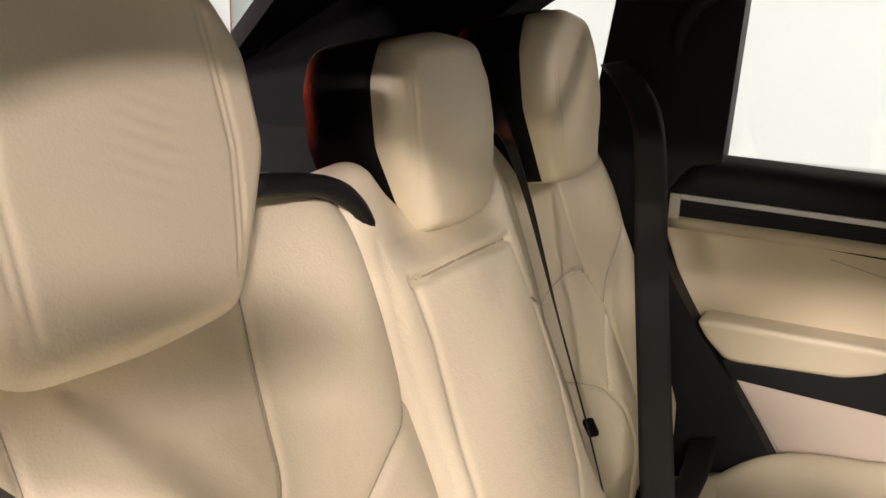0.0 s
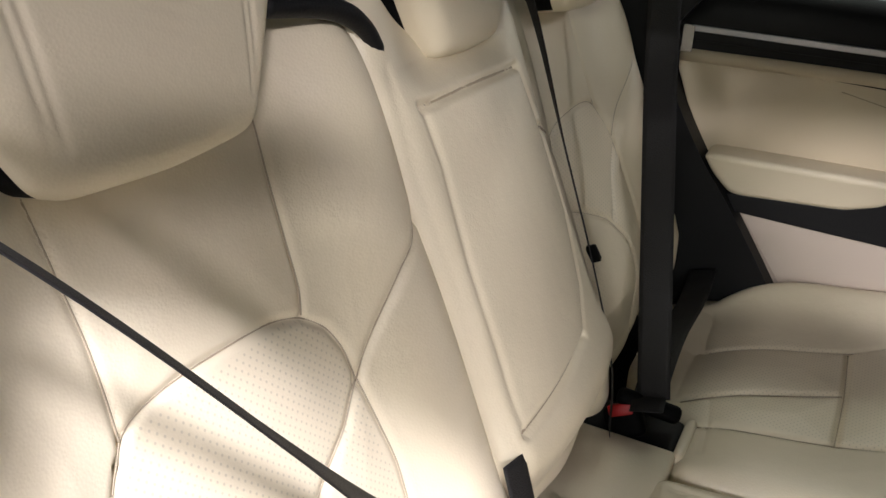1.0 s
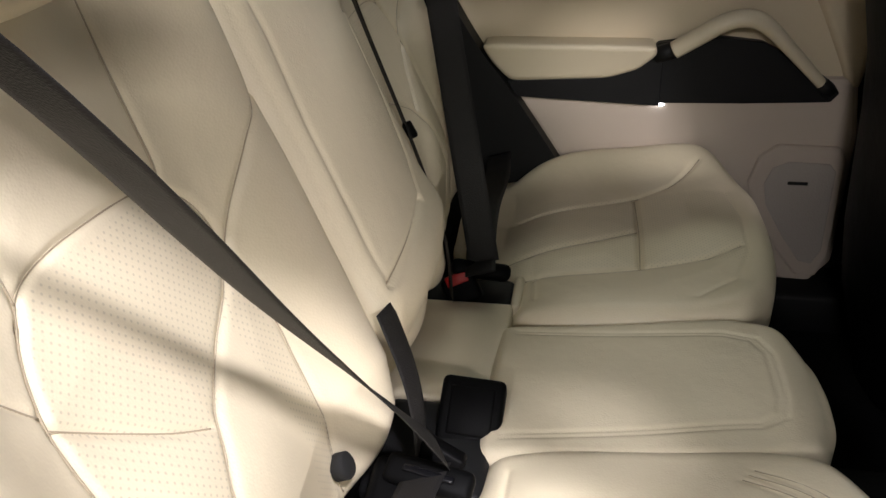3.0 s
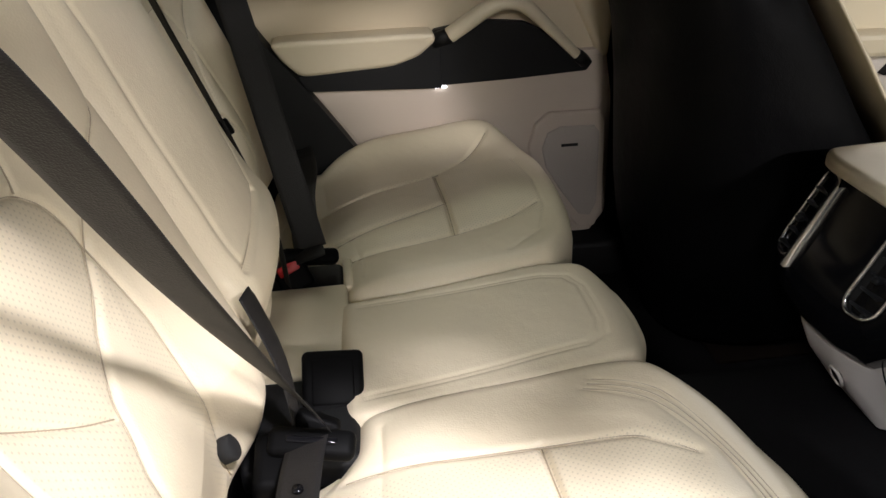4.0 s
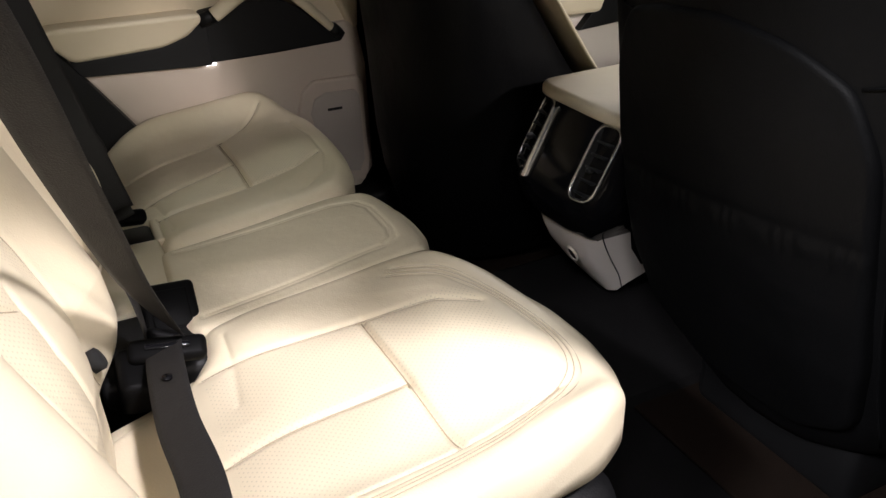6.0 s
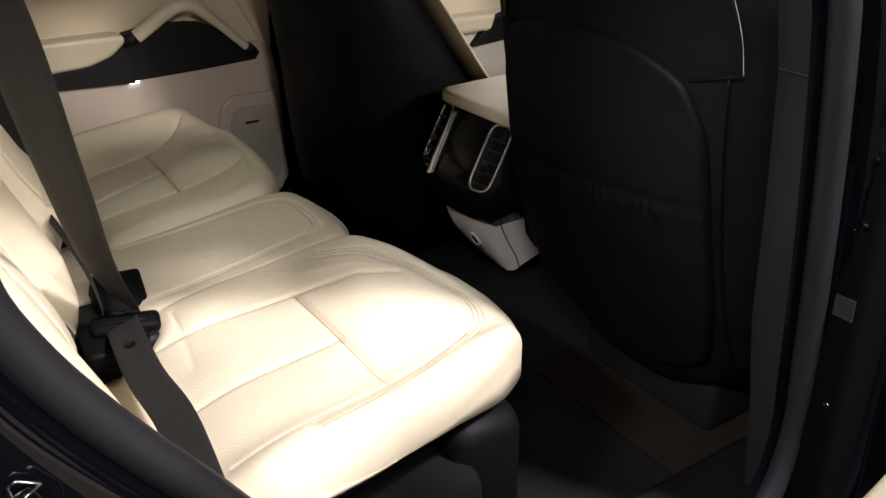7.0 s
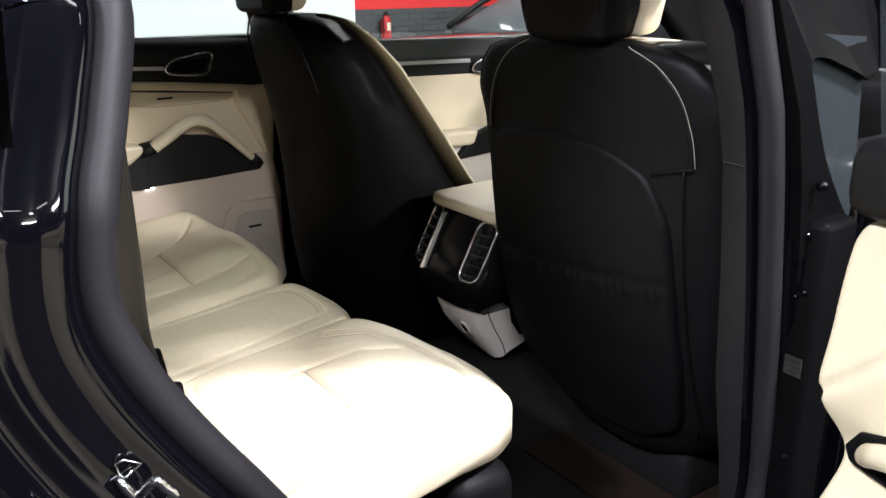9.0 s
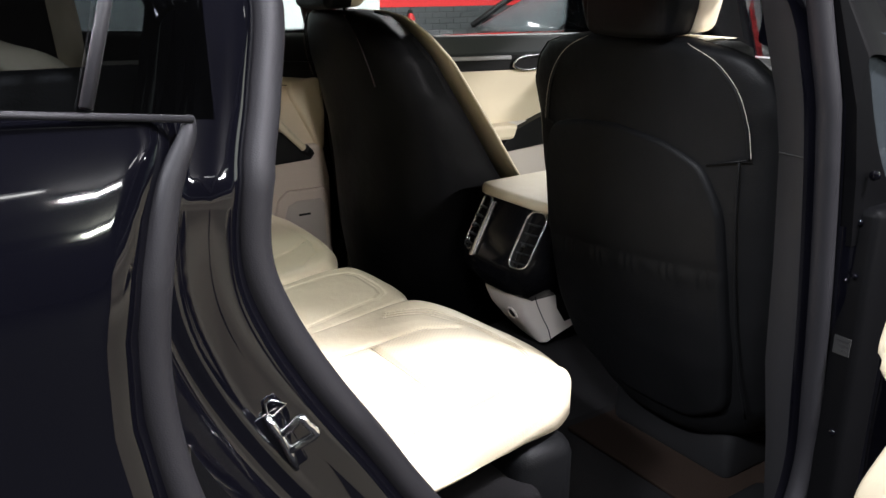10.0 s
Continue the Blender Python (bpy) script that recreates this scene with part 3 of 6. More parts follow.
tagged(part("ceiling_lining", box(-0.60, 2.1, -0.58, 0.62, 1.755, 1.80, 0.02), LINING, None), "dark cloth headliner over the cabin", "headliner", kind="structure")
tail = thing("wall_rear", (-1.2, 0, 0.6), "black tailgate trim with a sloping rear window", "tailgate", kind="structure")
part("tail_trim", box(-1.32, -1.25, -0.78, 0.78, 0.5, 1.22, 0.02), BLACK_PLASTIC, tail)
for s in (-1, 1):
    # sloping pillar between the rear window and the side trim
    low = [(-1.36, 0.73, 1.21), (-1.31, 0.715, 1.20), (-1.10, 0.755, 1.18), (-1.15, 0.775, 1.18)]
    high = [(-0.66, 0.475, 1.71), (-0.61, 0.46, 1.70), (-0.46, 0.62, 1.70), (-0.51, 0.66, 1.71)]
    ring = [(x, s * y, z) for x, y, z in low + high]
    f = [(0, 1, 2, 3), (7, 6, 5, 4)] + [(k, k + 4, (k + 1) % 4 + 4, (k + 1) % 4) for k in range(4)]
    mesh_part("rear_pillar", ring, f if s > 0 else [tuple(reversed(q)) for q in f], LINING, tail, smooth=False)
part("rear_header", box(-0.66, -0.50, -0.60, 0.60, 1.70, 1.80, 0.03), LINING, tail)
bm = bmesh.new()
bm.faces.new([bm.verts.new(c) for c in ((-1.36, -0.72, 1.2), (-1.36, 0.72, 1.2), (-0.64, 0.48, 1.71), (-0.64, -0.48, 1.71))])
pane = part("rear_glass", bm, GLASS, tail, "sloping rear window glass", smooth=False)
pane.visible_shadow = False
tagged(part("parcel_shelf", box(-1.2, -0.42, -0.60, 0.60, 1.335, 1.35, 0.006), LINING, None), "dark cloth luggage cover behind the rear seats", "luggage cover")

# floor of the cabin
cabin_floor = thing("floor", (0.6, 0, 0.45), "black carpeted car floor with a centre tunnel", "floor", kind="structure")
part("carpet", box(-1.25, 2.1, -0.80, 0.80, 0.44, 0.50, 0.0), CARPET, cabin_floor, smooth=False)
verts, faces = [], []
prof = [(-0.24, 0.498), (-0.19, 0.53), (-0.15, 0.585), (-0.10, 0.61), (0.0, 0.615), (0.10, 0.61), (0.15, 0.585), (0.19, 0.53), (0.24, 0.498)]
for x in (0.30, 0.5, 0.8, 1.4, 2.0):
    verts += [(x, y, z) for y, z in prof]
for k in range(4):
    for j in range(8):
        a = k * 9 + j
        faces.append((a, a + 9, a + 10, a + 1))
mesh_part("tunnel", verts, faces, CARPET, cabin_floor)
# added sheets whose brown colour stands for the glow under the front seats
for s in (-1, 1):
    mat = thing("glow_mat", (0.65, s * 0.47, 0.5), "rear footwell mat with a brown glow painted into its colour", "floor mat", "floor mats")
    part("carpet_sheet", box(0.80, 1.20, s * 0.47 - 0.20, s * 0.47 + 0.20, 0.502, 0.512, 0.004), MAT_GLOW, mat)
part("inner_sill", box(-0.2, 2.0, 0.66, 0.80, 0.44, 0.585, 0.015), BLACK_PLASTIC, cabin_floor)
tagged(part("seat_riser", box(-0.05, 0.40, -0.66, 0.66, 0.49, 0.72, 0.02), CARPET, None), "black carpeted step under the rear seat", "seat base", kind="structure")

# ---- rear seats ----
BACK_OUT = (-0.018, 0.88, 0.38)
BACK_MID = (0.010, 0.995, 0.414)


def back_frame(spec):
    x0, z0, k = spec
    n = math.hypot(1, k)
    return (x0, 0, z0), (0, 1, 0), (-k / n, 0, 1 / n), (1 / n, 0, k / n)


def on_back(spec, y, z):
    """u, v of a place on a backrest plane."""
    return y, (z - spec[1]) * math.hypot(1, spec[2])


def outer_seat(s):
    """An outer rear seat on side s (-1: the open door's side)."""
    label = ("cream leather outer rear seat, brightly lit beside the open door" if s < 0 else "cream leather outer rear seat beside the closed far door")
    seat = thing("car_seat", (0.25, s * 0.41, 0.5), label, "car seat", "rear seats")
    # cushion, u along x, v along y
    if s < 0:
        o = [(0.112, -0.120), (0.20, -0.112), (0.40, -0.112), (0.485, -0.130), (0.548, -0.235), (0.574, -0.34), (0.578, -0.43), (0.566, -0.505), (0.530, -0.565), (0.46, -0.612), (0.36, -0.638), (0.25, -0.652), (0.12, -0.655), (-0.04, -0.64), (-0.07, -0.60), (-0.07, -0.40), (-0.05, -0.275), (0.040, -0.240), (0.108, -0.195)]
        edge, inner, cross, mid = -0.60, -0.248, 0.319, -0.406
        outer = [(0.10, -0.560), (0.30, -0.560), (0.40, -0.548), (0.46, -0.525)]
    else:
        o = [(0.112, -0.150), (0.20, -0.142), (0.38, -0.142), (0.445, -0.150), (0.495, -0.235), (0.515, -0.33), (0.524, -0.44), (0.522, -0.56), (0.490, -0.640), (0.43, -0.715), (0.34, -0.745), (0.24, -0.738), (0.13, -0.70), (0.05, -0.66), (-0.01, -0.60), (-0.01, -0.40), (0.03, -0.30), (0.100, -0.290), (0.112, -0.26)]
        edge, inner, cross, mid = -0.695, -0.290, 0.305, -0.425
        outer = [(0.095, -0.500), (0.20, -0.530), (0.305, -0.558), (0.37, -0.60), (0.425, -0.660)]
    seams = [([(0.10, inner + 0.015), (0.20, inner + 0.008), (cross, inner - 0.003), (cross + 0.10, inner - 0.02), (cross + 0.155, inner - 0.06)], 0.0042, 0.0045),
             (outer, 0.0042, 0.0045),
             ([(cross, inner - 0.003), (cross + 0.003, mid), (cross, outer[2][1] if s > 0 else -0.558)], 0.007, 0.0046),
             ([(0.09, mid + (0.0 if s < 0 else 0.078)), (0.20, mid + (0.0 if s < 0 else 0.04)), (cross, mid)], 0.0045, 0.006),
             ([(0.146, inner + 0.083), (0.142, inner + 0.013), (0.13, inner - 0.072)], 0.002, 0.004)]
    if s < 0:
        # three rows of stitching round the front
        for k in range(3):
            d = 0.007 * k
            seams.append(([(0.40 - d, -0.165 - d), (0.47 - d, -0.21 - d), (0.512 - d, -0.31), (0.528 - d, -0.42), (0.510 - d, -0.495 + 0.5 * d), (0.460 - d, -0.548 + d), (0.36, -0.585 + d), (0.20, -0.597 + d)], 0.0016, 0.0030))
    else:
        seams.append(([(0.38, -0.19), (0.44, -0.24), (0.468, -0.33), (0.475, -0.45), (0.46, -0.55)], 0.0022, 0.003))
    o = [(u, -s * w) for u, w in o]
    seams = [([(u, -s * w) for u, w in line], d, wd) for line, d, wd in seams]

    def crown(u, v):
        a = np.abs(v)
        z = 0.822 + 0.09 * (u - 0.30) + 0.010 * np.exp(-((u - 0.44) / 0.09) ** 2)
        z = z + (0.034 if s < 0 else 0.042) * np.exp(-((a + edge) / 0.050) ** 2) + 0.005 * np.exp(-((a - 0.19) / 0.05) ** 2)
        z = z - 0.016 * np.clip((u - 0.47) / 0.08, 0, 1) ** 2
        return z - 0.022 * np.clip((0.20 - u) / 0.12, 0, 1) ** 2

    def holes(u, v):
        return 0.10 < u < 0.47 and abs(inner) + 0.01 < abs(v) < 0.555
    v, f, sl = pad(o, -0.772, 0.036, crown, seams, 0.006, 0.045, 420, 100, 12, holes)
    # the lower edge rises from the front toward the back
    k0 = 1 + 112 * 420
    lift = 0.026 * np.clip((0.53 - v[k0:, 0]) / 0.16, 0, 1) * np.clip((np.abs(v[k0:, 1]) - 0.45) / 0.1, 0, 1)
    lift[:420] *= 0.5
    v[k0:, 2] += lift
    mesh_part("cushion", v, f, [CREAM, PUNCHED], seat, "cream leather with perforated inserts", slots=sl)
    flat_axes = ((0, 0, 0), (1, 0, 0), (0, 1, 0), (0, 0, 1))
    crease_shade_lines(seat, seams, crown, flat_axes, 0.003)
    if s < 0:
        crease_shade_lines(seat, seams[-3:], crown, flat_axes, 0.001, 0.0006, 0.0012)
    # backrest, u along y, v up the slope
    org, ua, va, wa = back_frame(BACK_OUT)

    def b(y, z):
        return on_back(BACK_OUT, s * abs(y), z)
    o = [b(-0.115, 0.86), b(-0.11, 1.0), b(-0.105, 1.15), b(-0.105, 1.29), b(-0.125, 1.39), b(-0.19, 1.43), b(-0.30, 1.435), b(-0.50, 1.43), b(-0.585, 1.40), b(-0.64, 1.28), b(-0.67, 1.10), b(-0.66, 0.95), b(-0.60, 0.84), b(-0.40, 0.81), b(-0.20, 0.82)]
    waist = [b(-0.478, 1.176), b(-0.466, 1.190), b(-0.446, 1.197), b(-0.414, 1.200), b(-0.368, 1.199), b(-0.316, 1.195), b(-0.283, 1.185), b(-0.260, 1.166), b(-0.250, 1.142), b(-0.248, 1.113)]
    seams = [([b(-0.250, 1.41), b(-0.257, 1.337), b(-0.263, 1.291), b(-0.268, 1.243), b(-0.272, 1.206), b(-0.280, 1.186)], 0.0030, 0.0036),
             ([b(-0.463, 1.41), b(-0.463, 1.289), b(-0.463, 1.251), b(-0.466, 1.216), b(-0.470, 1.188)], 0.0032, 0.0036),
             (waist, 0.004, 0.0036),
             ([b(-0.248, 1.113), b(-0.279, 1.085), b(-0.323, 1.066), b(-0.354, 1.051), b(-0.381, 1.035), b(-0.400, 1.012), b(-0.419, 0.988), b(-0.430, 0.93), b(-0.432, 0.84)], 0.004, 0.005),
             ([b(-0.478, 1.176), b(-0.487, 1.165), b(-0.497, 1.147), b(-0.506, 1.122), b(-0.509, 1.092), b(-0.508, 1.02), b(-0.500, 0.93), b(-0.485, 0.84)], 0.004, 0.0036),
             ([b(-0.506, 1.120), b(-0.480, 1.098), b(-0.453, 1.075), b(-0.425, 1.052), b(-0.396, 1.032)], 0.0036, 0.0036),
             ([b(-0.600, 1.222), b(-0.579, 1.205), b(-0.538, 1.167), b(-0.507, 1.130)], 0.003, 0.0036),
             ([b(-0.248, 1.113), b(-0.211, 1.154), b(-0.184, 1.184), b(-0.162, 1.201), b(-0.145, 1.222)], 0.0035, 0.004),
             ([b(-0.248, 1.113), b(-0.243, 1.070), b(-0.240, 1.029), b(-0.243, 0.992), b(-0.246, 0.93), b(-0.246, 0.84)], 0.003, 0.004),
             ([b(-0.170, 1.40), b(-0.258, 1.408), b(-0.428, 1.405)], 0.002, 0.003),
             ([b(-0.170, 1.393), b(-0.258, 1.401), b(-0.428, 1.398)], 0.002, 0.003)]

    def crown2(u, v):
        a = np.abs(u)
        z = 0.048 * np.exp(-((a - 0.165) / 0.055) ** 2) + 0.035 * np.exp(-((a - 0.60) / 0.06) ** 2)
        z = z + 0.022 * np.exp(-((v - 0.10) / 0.10) ** 2) * np.exp(-((a - 0.40) / 0.12) ** 2)
        return z - 0.015 * np.clip((v - 0.48) / 0.1, 0, 1) ** 2 - 0.02 * np.clip((0.05 - v) / 0.08, 0, 1)

    def holes2(u, v):
        a, z = abs(u), 0.88 + v / math.hypot(1, BACK_OUT[2])
        if z > 1.19 or a > float(np.interp(z, [0.84, 1.02, 1.113, 1.147, 1.165, 1.176, 1.19], [0.48, 0.502, 0.501, 0.490, 0.480, 0.471, 0.455])):
            return False
        if z > 1.113:
            return a > float(np.interp(z, [1.113, 1.142, 1.166, 1.185, 1.195], [0.256, 0.259, 0.270, 0.292, 0.33]))
        low = float(np.interp(z, [0.84, 0.93, 0.988, 1.012, 1.035, 1.051, 1.066, 1.085, 1.113], [0.432, 0.43, 0.419, 0.40, 0.381, 0.354, 0.323, 0.279, 0.25]))
        return a > low or 0.252 < a < min(low, 0.30)
    v, f, sl = pad(o, 0.045, 0.04, crown2, seams, 0.0045, 0.04, 420, 110, 12, holes2)
    mesh_part("backrest", placed(v, org, ua, va, wa), f, [CREAM, PUNCHED_BACK], seat, "cream leather with perforated lower insert", slots=sl)
    crease_shade_lines(seat, seams, crown2, (org, ua, va, wa), thick=0.0008 if s < 0 else 0.0006)
    v, f, sl = pad([(u, w + 0.004) for u, w in o], 0.0, 0.03, lambda u, w: 0.06 + 0 * u, (), 0, 0.03, 160, 20, 6)
    v[:, 0] *= -1
    v[:, 0] += 2 * s * 0.39
    mesh_part("rear_shell", placed(v, tuple(np.array(org) - 0.047 * np.array(wa)), ua, va, tuple(-np.array(wa))), f, BLACK_PLASTIC, seat, "black back of the seat")
    headrest(seat, s * 0.385, -0.142, 1.348, 1.575) if s < 0 else headrest(seat, 0.402, -0.130, 1.348, 1.575, 0.15, 0.93)
    if s < 0:
        v, f = tube(curve_through([(-0.172, -0.262, 1.428), (-0.162, -0.190, 1.418), (-0.155, -0.150, 1.398), (-0.150, -0.124, 1.36), (-0.140, -0.108, 1.315), (-0.124, -0.104, 1.27)], 6), [0.0095] * 10 + [0.0095 - 0.00042 * k for k in range(21)], 10)
        mesh_part("belt_guide", v, f, BLACK_PLASTIC, seat, "black edge of the backrest corner")
    # release knob by the cushion
    v, f = tube([(-0.022, s * 0.249, 0.869), (-0.010, s * 0.249, 0.8735), (-0.008, s * 0.249, 0.8745)], [0.0145, 0.0145, 0.012], 20)
    mesh_part("release_knob", v, f, DARK, seat, "round black knob")
    part("skirt", box(0.37, 0.490, min(s * 0.15, s * 0.63), max(s * 0.15, s * 0.63), 0.50, 0.77, 0.03), BLACK_LEATHER, seat, "black front skirt")
    return seat


def headrest(parent, y, x, z0, z1, depth=0.14, wide=1.0):
    """A tapered headrest: cream leather in front, black leather behind."""
    h = z1 - z0
    o = [(-0.085, 0.0), (0.0, -0.004), (0.085, 0.0), (0.118, 0.30 * h), (0.138, 0.48 * h), (0.132, 0.80 * h), (0.10, 0.99 * h), (0.0, 1.03 * h), (-0.10, 0.99 * h), (-0.132, 0.80 * h), (-0.138, 0.48 * h), (-0.118, 0.30 * h)]
    o = [(u * wide, w) for u, w in o]
    tilt = 0.16
    n = math.hypot(1, tilt)

    def crown(u, v):
        return -0.8 * u ** 2 - 0.6 * (v - 0.5 * h) ** 2 + 0.012
    seams = [([(-0.085, 0.03), (-0.092, 0.5 * h), (-0.082, 0.93 * h)], 0.002, 0.003), ([(-0.078, 0.03), (-0.085, 0.5 * h), (-0.075, 0.93 * h)], 0.002, 0.003),
             ([(0.085, 0.03), (0.092, 0.5 * h), (0.082, 0.93 * h)], 0.002, 0.003), ([(0.078, 0.03), (0.085, 0.5 * h), (0.075, 0.93 * h)], 0.002, 0.003)]
    full = crown
    if y < -0.2:
        def full(u, v):
            fold = np.exp(-(((u - 0.012) / 0.026) ** 2 + ((v - 0.125) / 0.03) ** 2))
            return crown(u, v) + 0.0004 * fold * np.sin((v + 0.25 * u) * 560 + 1.5 * np.sin(u * 60))
    v, f, sl = pad(o, 0.030, 0.022, full, seams, 0, 0.03, 260, 90, 10)
    # the leather wraps further back toward the foot
    k0 = 1 + 100 * 260
    wrap = 0.030 * np.clip(1.1 - v[k0:, 1] / (0.85 * h), 0, 1)
    wrap[:260] *= 0.5
    v[k0:, 2] -= wrap
    front = mesh_part("headrest", placed(v, (x, y, z0), (0, 1, 0), (-tilt / n, 0, 1 / n), (1 / n, 0, tilt / n)), f, CREAM, parent, "cream leather headrest")
    o2 = [(u * 1.02, w * 1.005 - 0.001) for u, w in o]
    v, f, sl = pad(o2, 0.0, 0.035, lambda u, w: (depth - 0.035) - 1.2 * u ** 2, (), 0, 0.03, 160, 30, 8)
    v[:, 0] *= -1
    mesh_part("rear_shell", placed(v, (x - 0.031, y, z0 - 0.003), (0, 1, 0), (-tilt / n, 0, 1 / n), (-1 / n, 0, -tilt / n)), f, BLACK_LEATHER, front, "black leather back of the headrest")
    for dy in (-0.06, 0.06):
        v, f = tube([(x - 0.07, y + dy, z0 - 0.06), (x - 0.075, y + dy, z0 + 0.03)], 0.006, 10)
        mesh_part("post", v, f, CHROME, front)
    return front


def middle_seat():
    seat = thing("rear_middle_seat", (0.25, 0, 0.5), "narrow cream leather middle seat with a fold-down armrest in its back", "car seat", "rear seats")
    o = [(0.100, -0.142), (0.25, -0.146), (0.42, -0.146), (0.485, -0.125), (0.512, -0.06), (0.516, 0.0), (0.512, 0.06), (0.485, 0.125), (0.42, 0.146), (0.25, 0.146), (0.100, 0.146), (0.096, 0.0)]
    seams = [([(0.13, -0.108), (0.30, -0.100), (0.42, -0.092), (0.448, -0.075), (0.455, -0.04), (0.455, 0.05), (0.44, 0.085), (0.40, 0.10), (0.13, 0.12)], 0.0018, 0.003),
             ([(0.13, -0.101), (0.30, -0.093), (0.42, -0.085), (0.441, -0.070), (0.447, -0.04), (0.447, 0.05), (0.433, 0.08), (0.40, 0.093), (0.13, 0.113)], 0.0018, 0.003)]

    def crown(u, v):
        return 0.822 + 0.10 * (u - 0.25) - 0.25 * v ** 2 + 0.006 * np.exp(-((u - 0.40) / 0.1) ** 2) - 0.02 * np.clip((u - 0.45) / 0.05, 0, 1) ** 2
    v, f, sl = pad(o, -0.735, 0.022, crown, seams, 0.0008, 0.02, 300, 60, 10)
    mesh_part("cushion", v, f, CREAM, seat)
    org, ua, va, wa = back_frame(BACK_MID)

    def b(y, z):
        return on_back(BACK_MID, y, z)
    o = [b(-0.13, 0.90), b(-0.155, 0.98), b(-0.15, 1.15), b(-0.155, 1.30), b(-0.165, 1.37), b(-0.150, 1.425), b(-0.11, 1.44), b(0.0, 1.36), b(0.11, 1.44), b(0.150, 1.425), b(0.165, 1.37), b(0.155, 1.30), b(0.15, 1.15), b(0.155, 0.98), b(0.12, 0.90), b(0.0, 0.885)]
    seams = [([b(-0.111, 1.321), b(0.0, 1.321), b(0.100, 1.318)], 0.010, 0.004),
             ([b(-0.111, 1.321), b(-0.109, 1.268), b(-0.118, 1.181), b(-0.119, 1.086), b(-0.125, 1.011)], 0.0022, 0.0045),
             ([b(0.100, 1.318), b(0.114, 1.247), b(0.116, 1.157), b(0.085, 1.075), b(0.043, 1.032)], 0.0022, 0.0045),
             ([b(-0.125, 1.011), b(-0.045, 1.020), b(0.043, 1.032)], 0.009, 0.004),
             ([b(0.112, 1.249), b(0.135, 1.245), b(0.155, 1.235)], 0.006, 0.004),
             ([b(-0.135, 1.36), b(-0.140, 1.266), b(-0.137, 1.171), b(-0.143, 1.027), b(-0.13, 0.93)], 0.002, 0.004)]

    def crown2(u, v):
        return 0.02 - 0.9 * u ** 2 - 0.05 * np.clip((0.02 - v) / 0.1, 0, 1) ** 2 + 0.012 * np.exp(-((v + 0.02) / 0.05) ** 2) - 0.035 * np.clip((v - 0.352) / 0.04, 0, 1) * np.exp(-(u / 0.105) ** 4)
    v2, f2, sl2 = pad(o, 0.0, 0.03, lambda u, w: 0.06 + 0 * u, (), 0, 0.03, 200, 20, 6, centre=b(0, 1.12))
    v2[:, 0] *= -1
    mesh_part("rear_shell", placed(v2, tuple(np.array(org) - 0.088 * np.array(wa)), ua, va, tuple(-np.array(wa))), f2, BLACK_PLASTIC, seat, "black back of the seat")
    v, f, sl = pad(o, 0.085, 0.03, crown2, seams, 0.002, 0.03, 360, 90, 10, centre=b(0, 1.12))
    mesh_part("backrest", placed(v, org, ua, va, wa), f, CREAM, seat, "cream leather with an armrest flap")
    crease_shade_lines(seat, [seams[0], seams[3], seams[4]], crown2, (org, ua, va, wa), 0.0025, 0.0017)
    headrest(seat, 0.024, -0.134, 1.352, 1.540, 0.135, 0.77)
    # tray between cushion and back
    part("buckle_tray", box(-0.03, 0.117, -0.035, 0.200, 0.765, 0.802, 0.006), CREAM, seat, "cream leather strip with buckle wells")
    part("tray_rim", box(0.112, 0.128, 0.190, 0.285, 0.765, 0.803, 0.006), CREAM, seat, "cream edge beside the buckle recess")
    part("buckle_well", box(-0.02, 0.122, -0.205, -0.036, 0.755, 0.800, 0.014, 3), BLACK_PLASTIC, seat, "black buckle recess")
    part("side_well", box(-0.03, 0.114, 0.198, 0.285, 0.765, 0.796, 0.012, 3), BLACK_PLASTIC, seat, "black buckle recess")
    return seat


outer_seat(-1)
outer_seat(1)
middle_seat()


# ---- seat belts ----
def buckle(parent, place, turn, red=True, foot=0.05):
    base = Matrix.Translation(place) @ turn
    part("buckle", moved(box(-0.016, 0.016, -0.027, 0.027, -foot, 0.035, 0.007, 3), base), BUCKLE_BLACK, parent, "black plastic buckle")
    if red:
        part("release_button", moved(box(-0.0175, 0.004, -0.018, 0.018, 0.020, 0.0375, 0.003), base), RED, parent, "red push button")


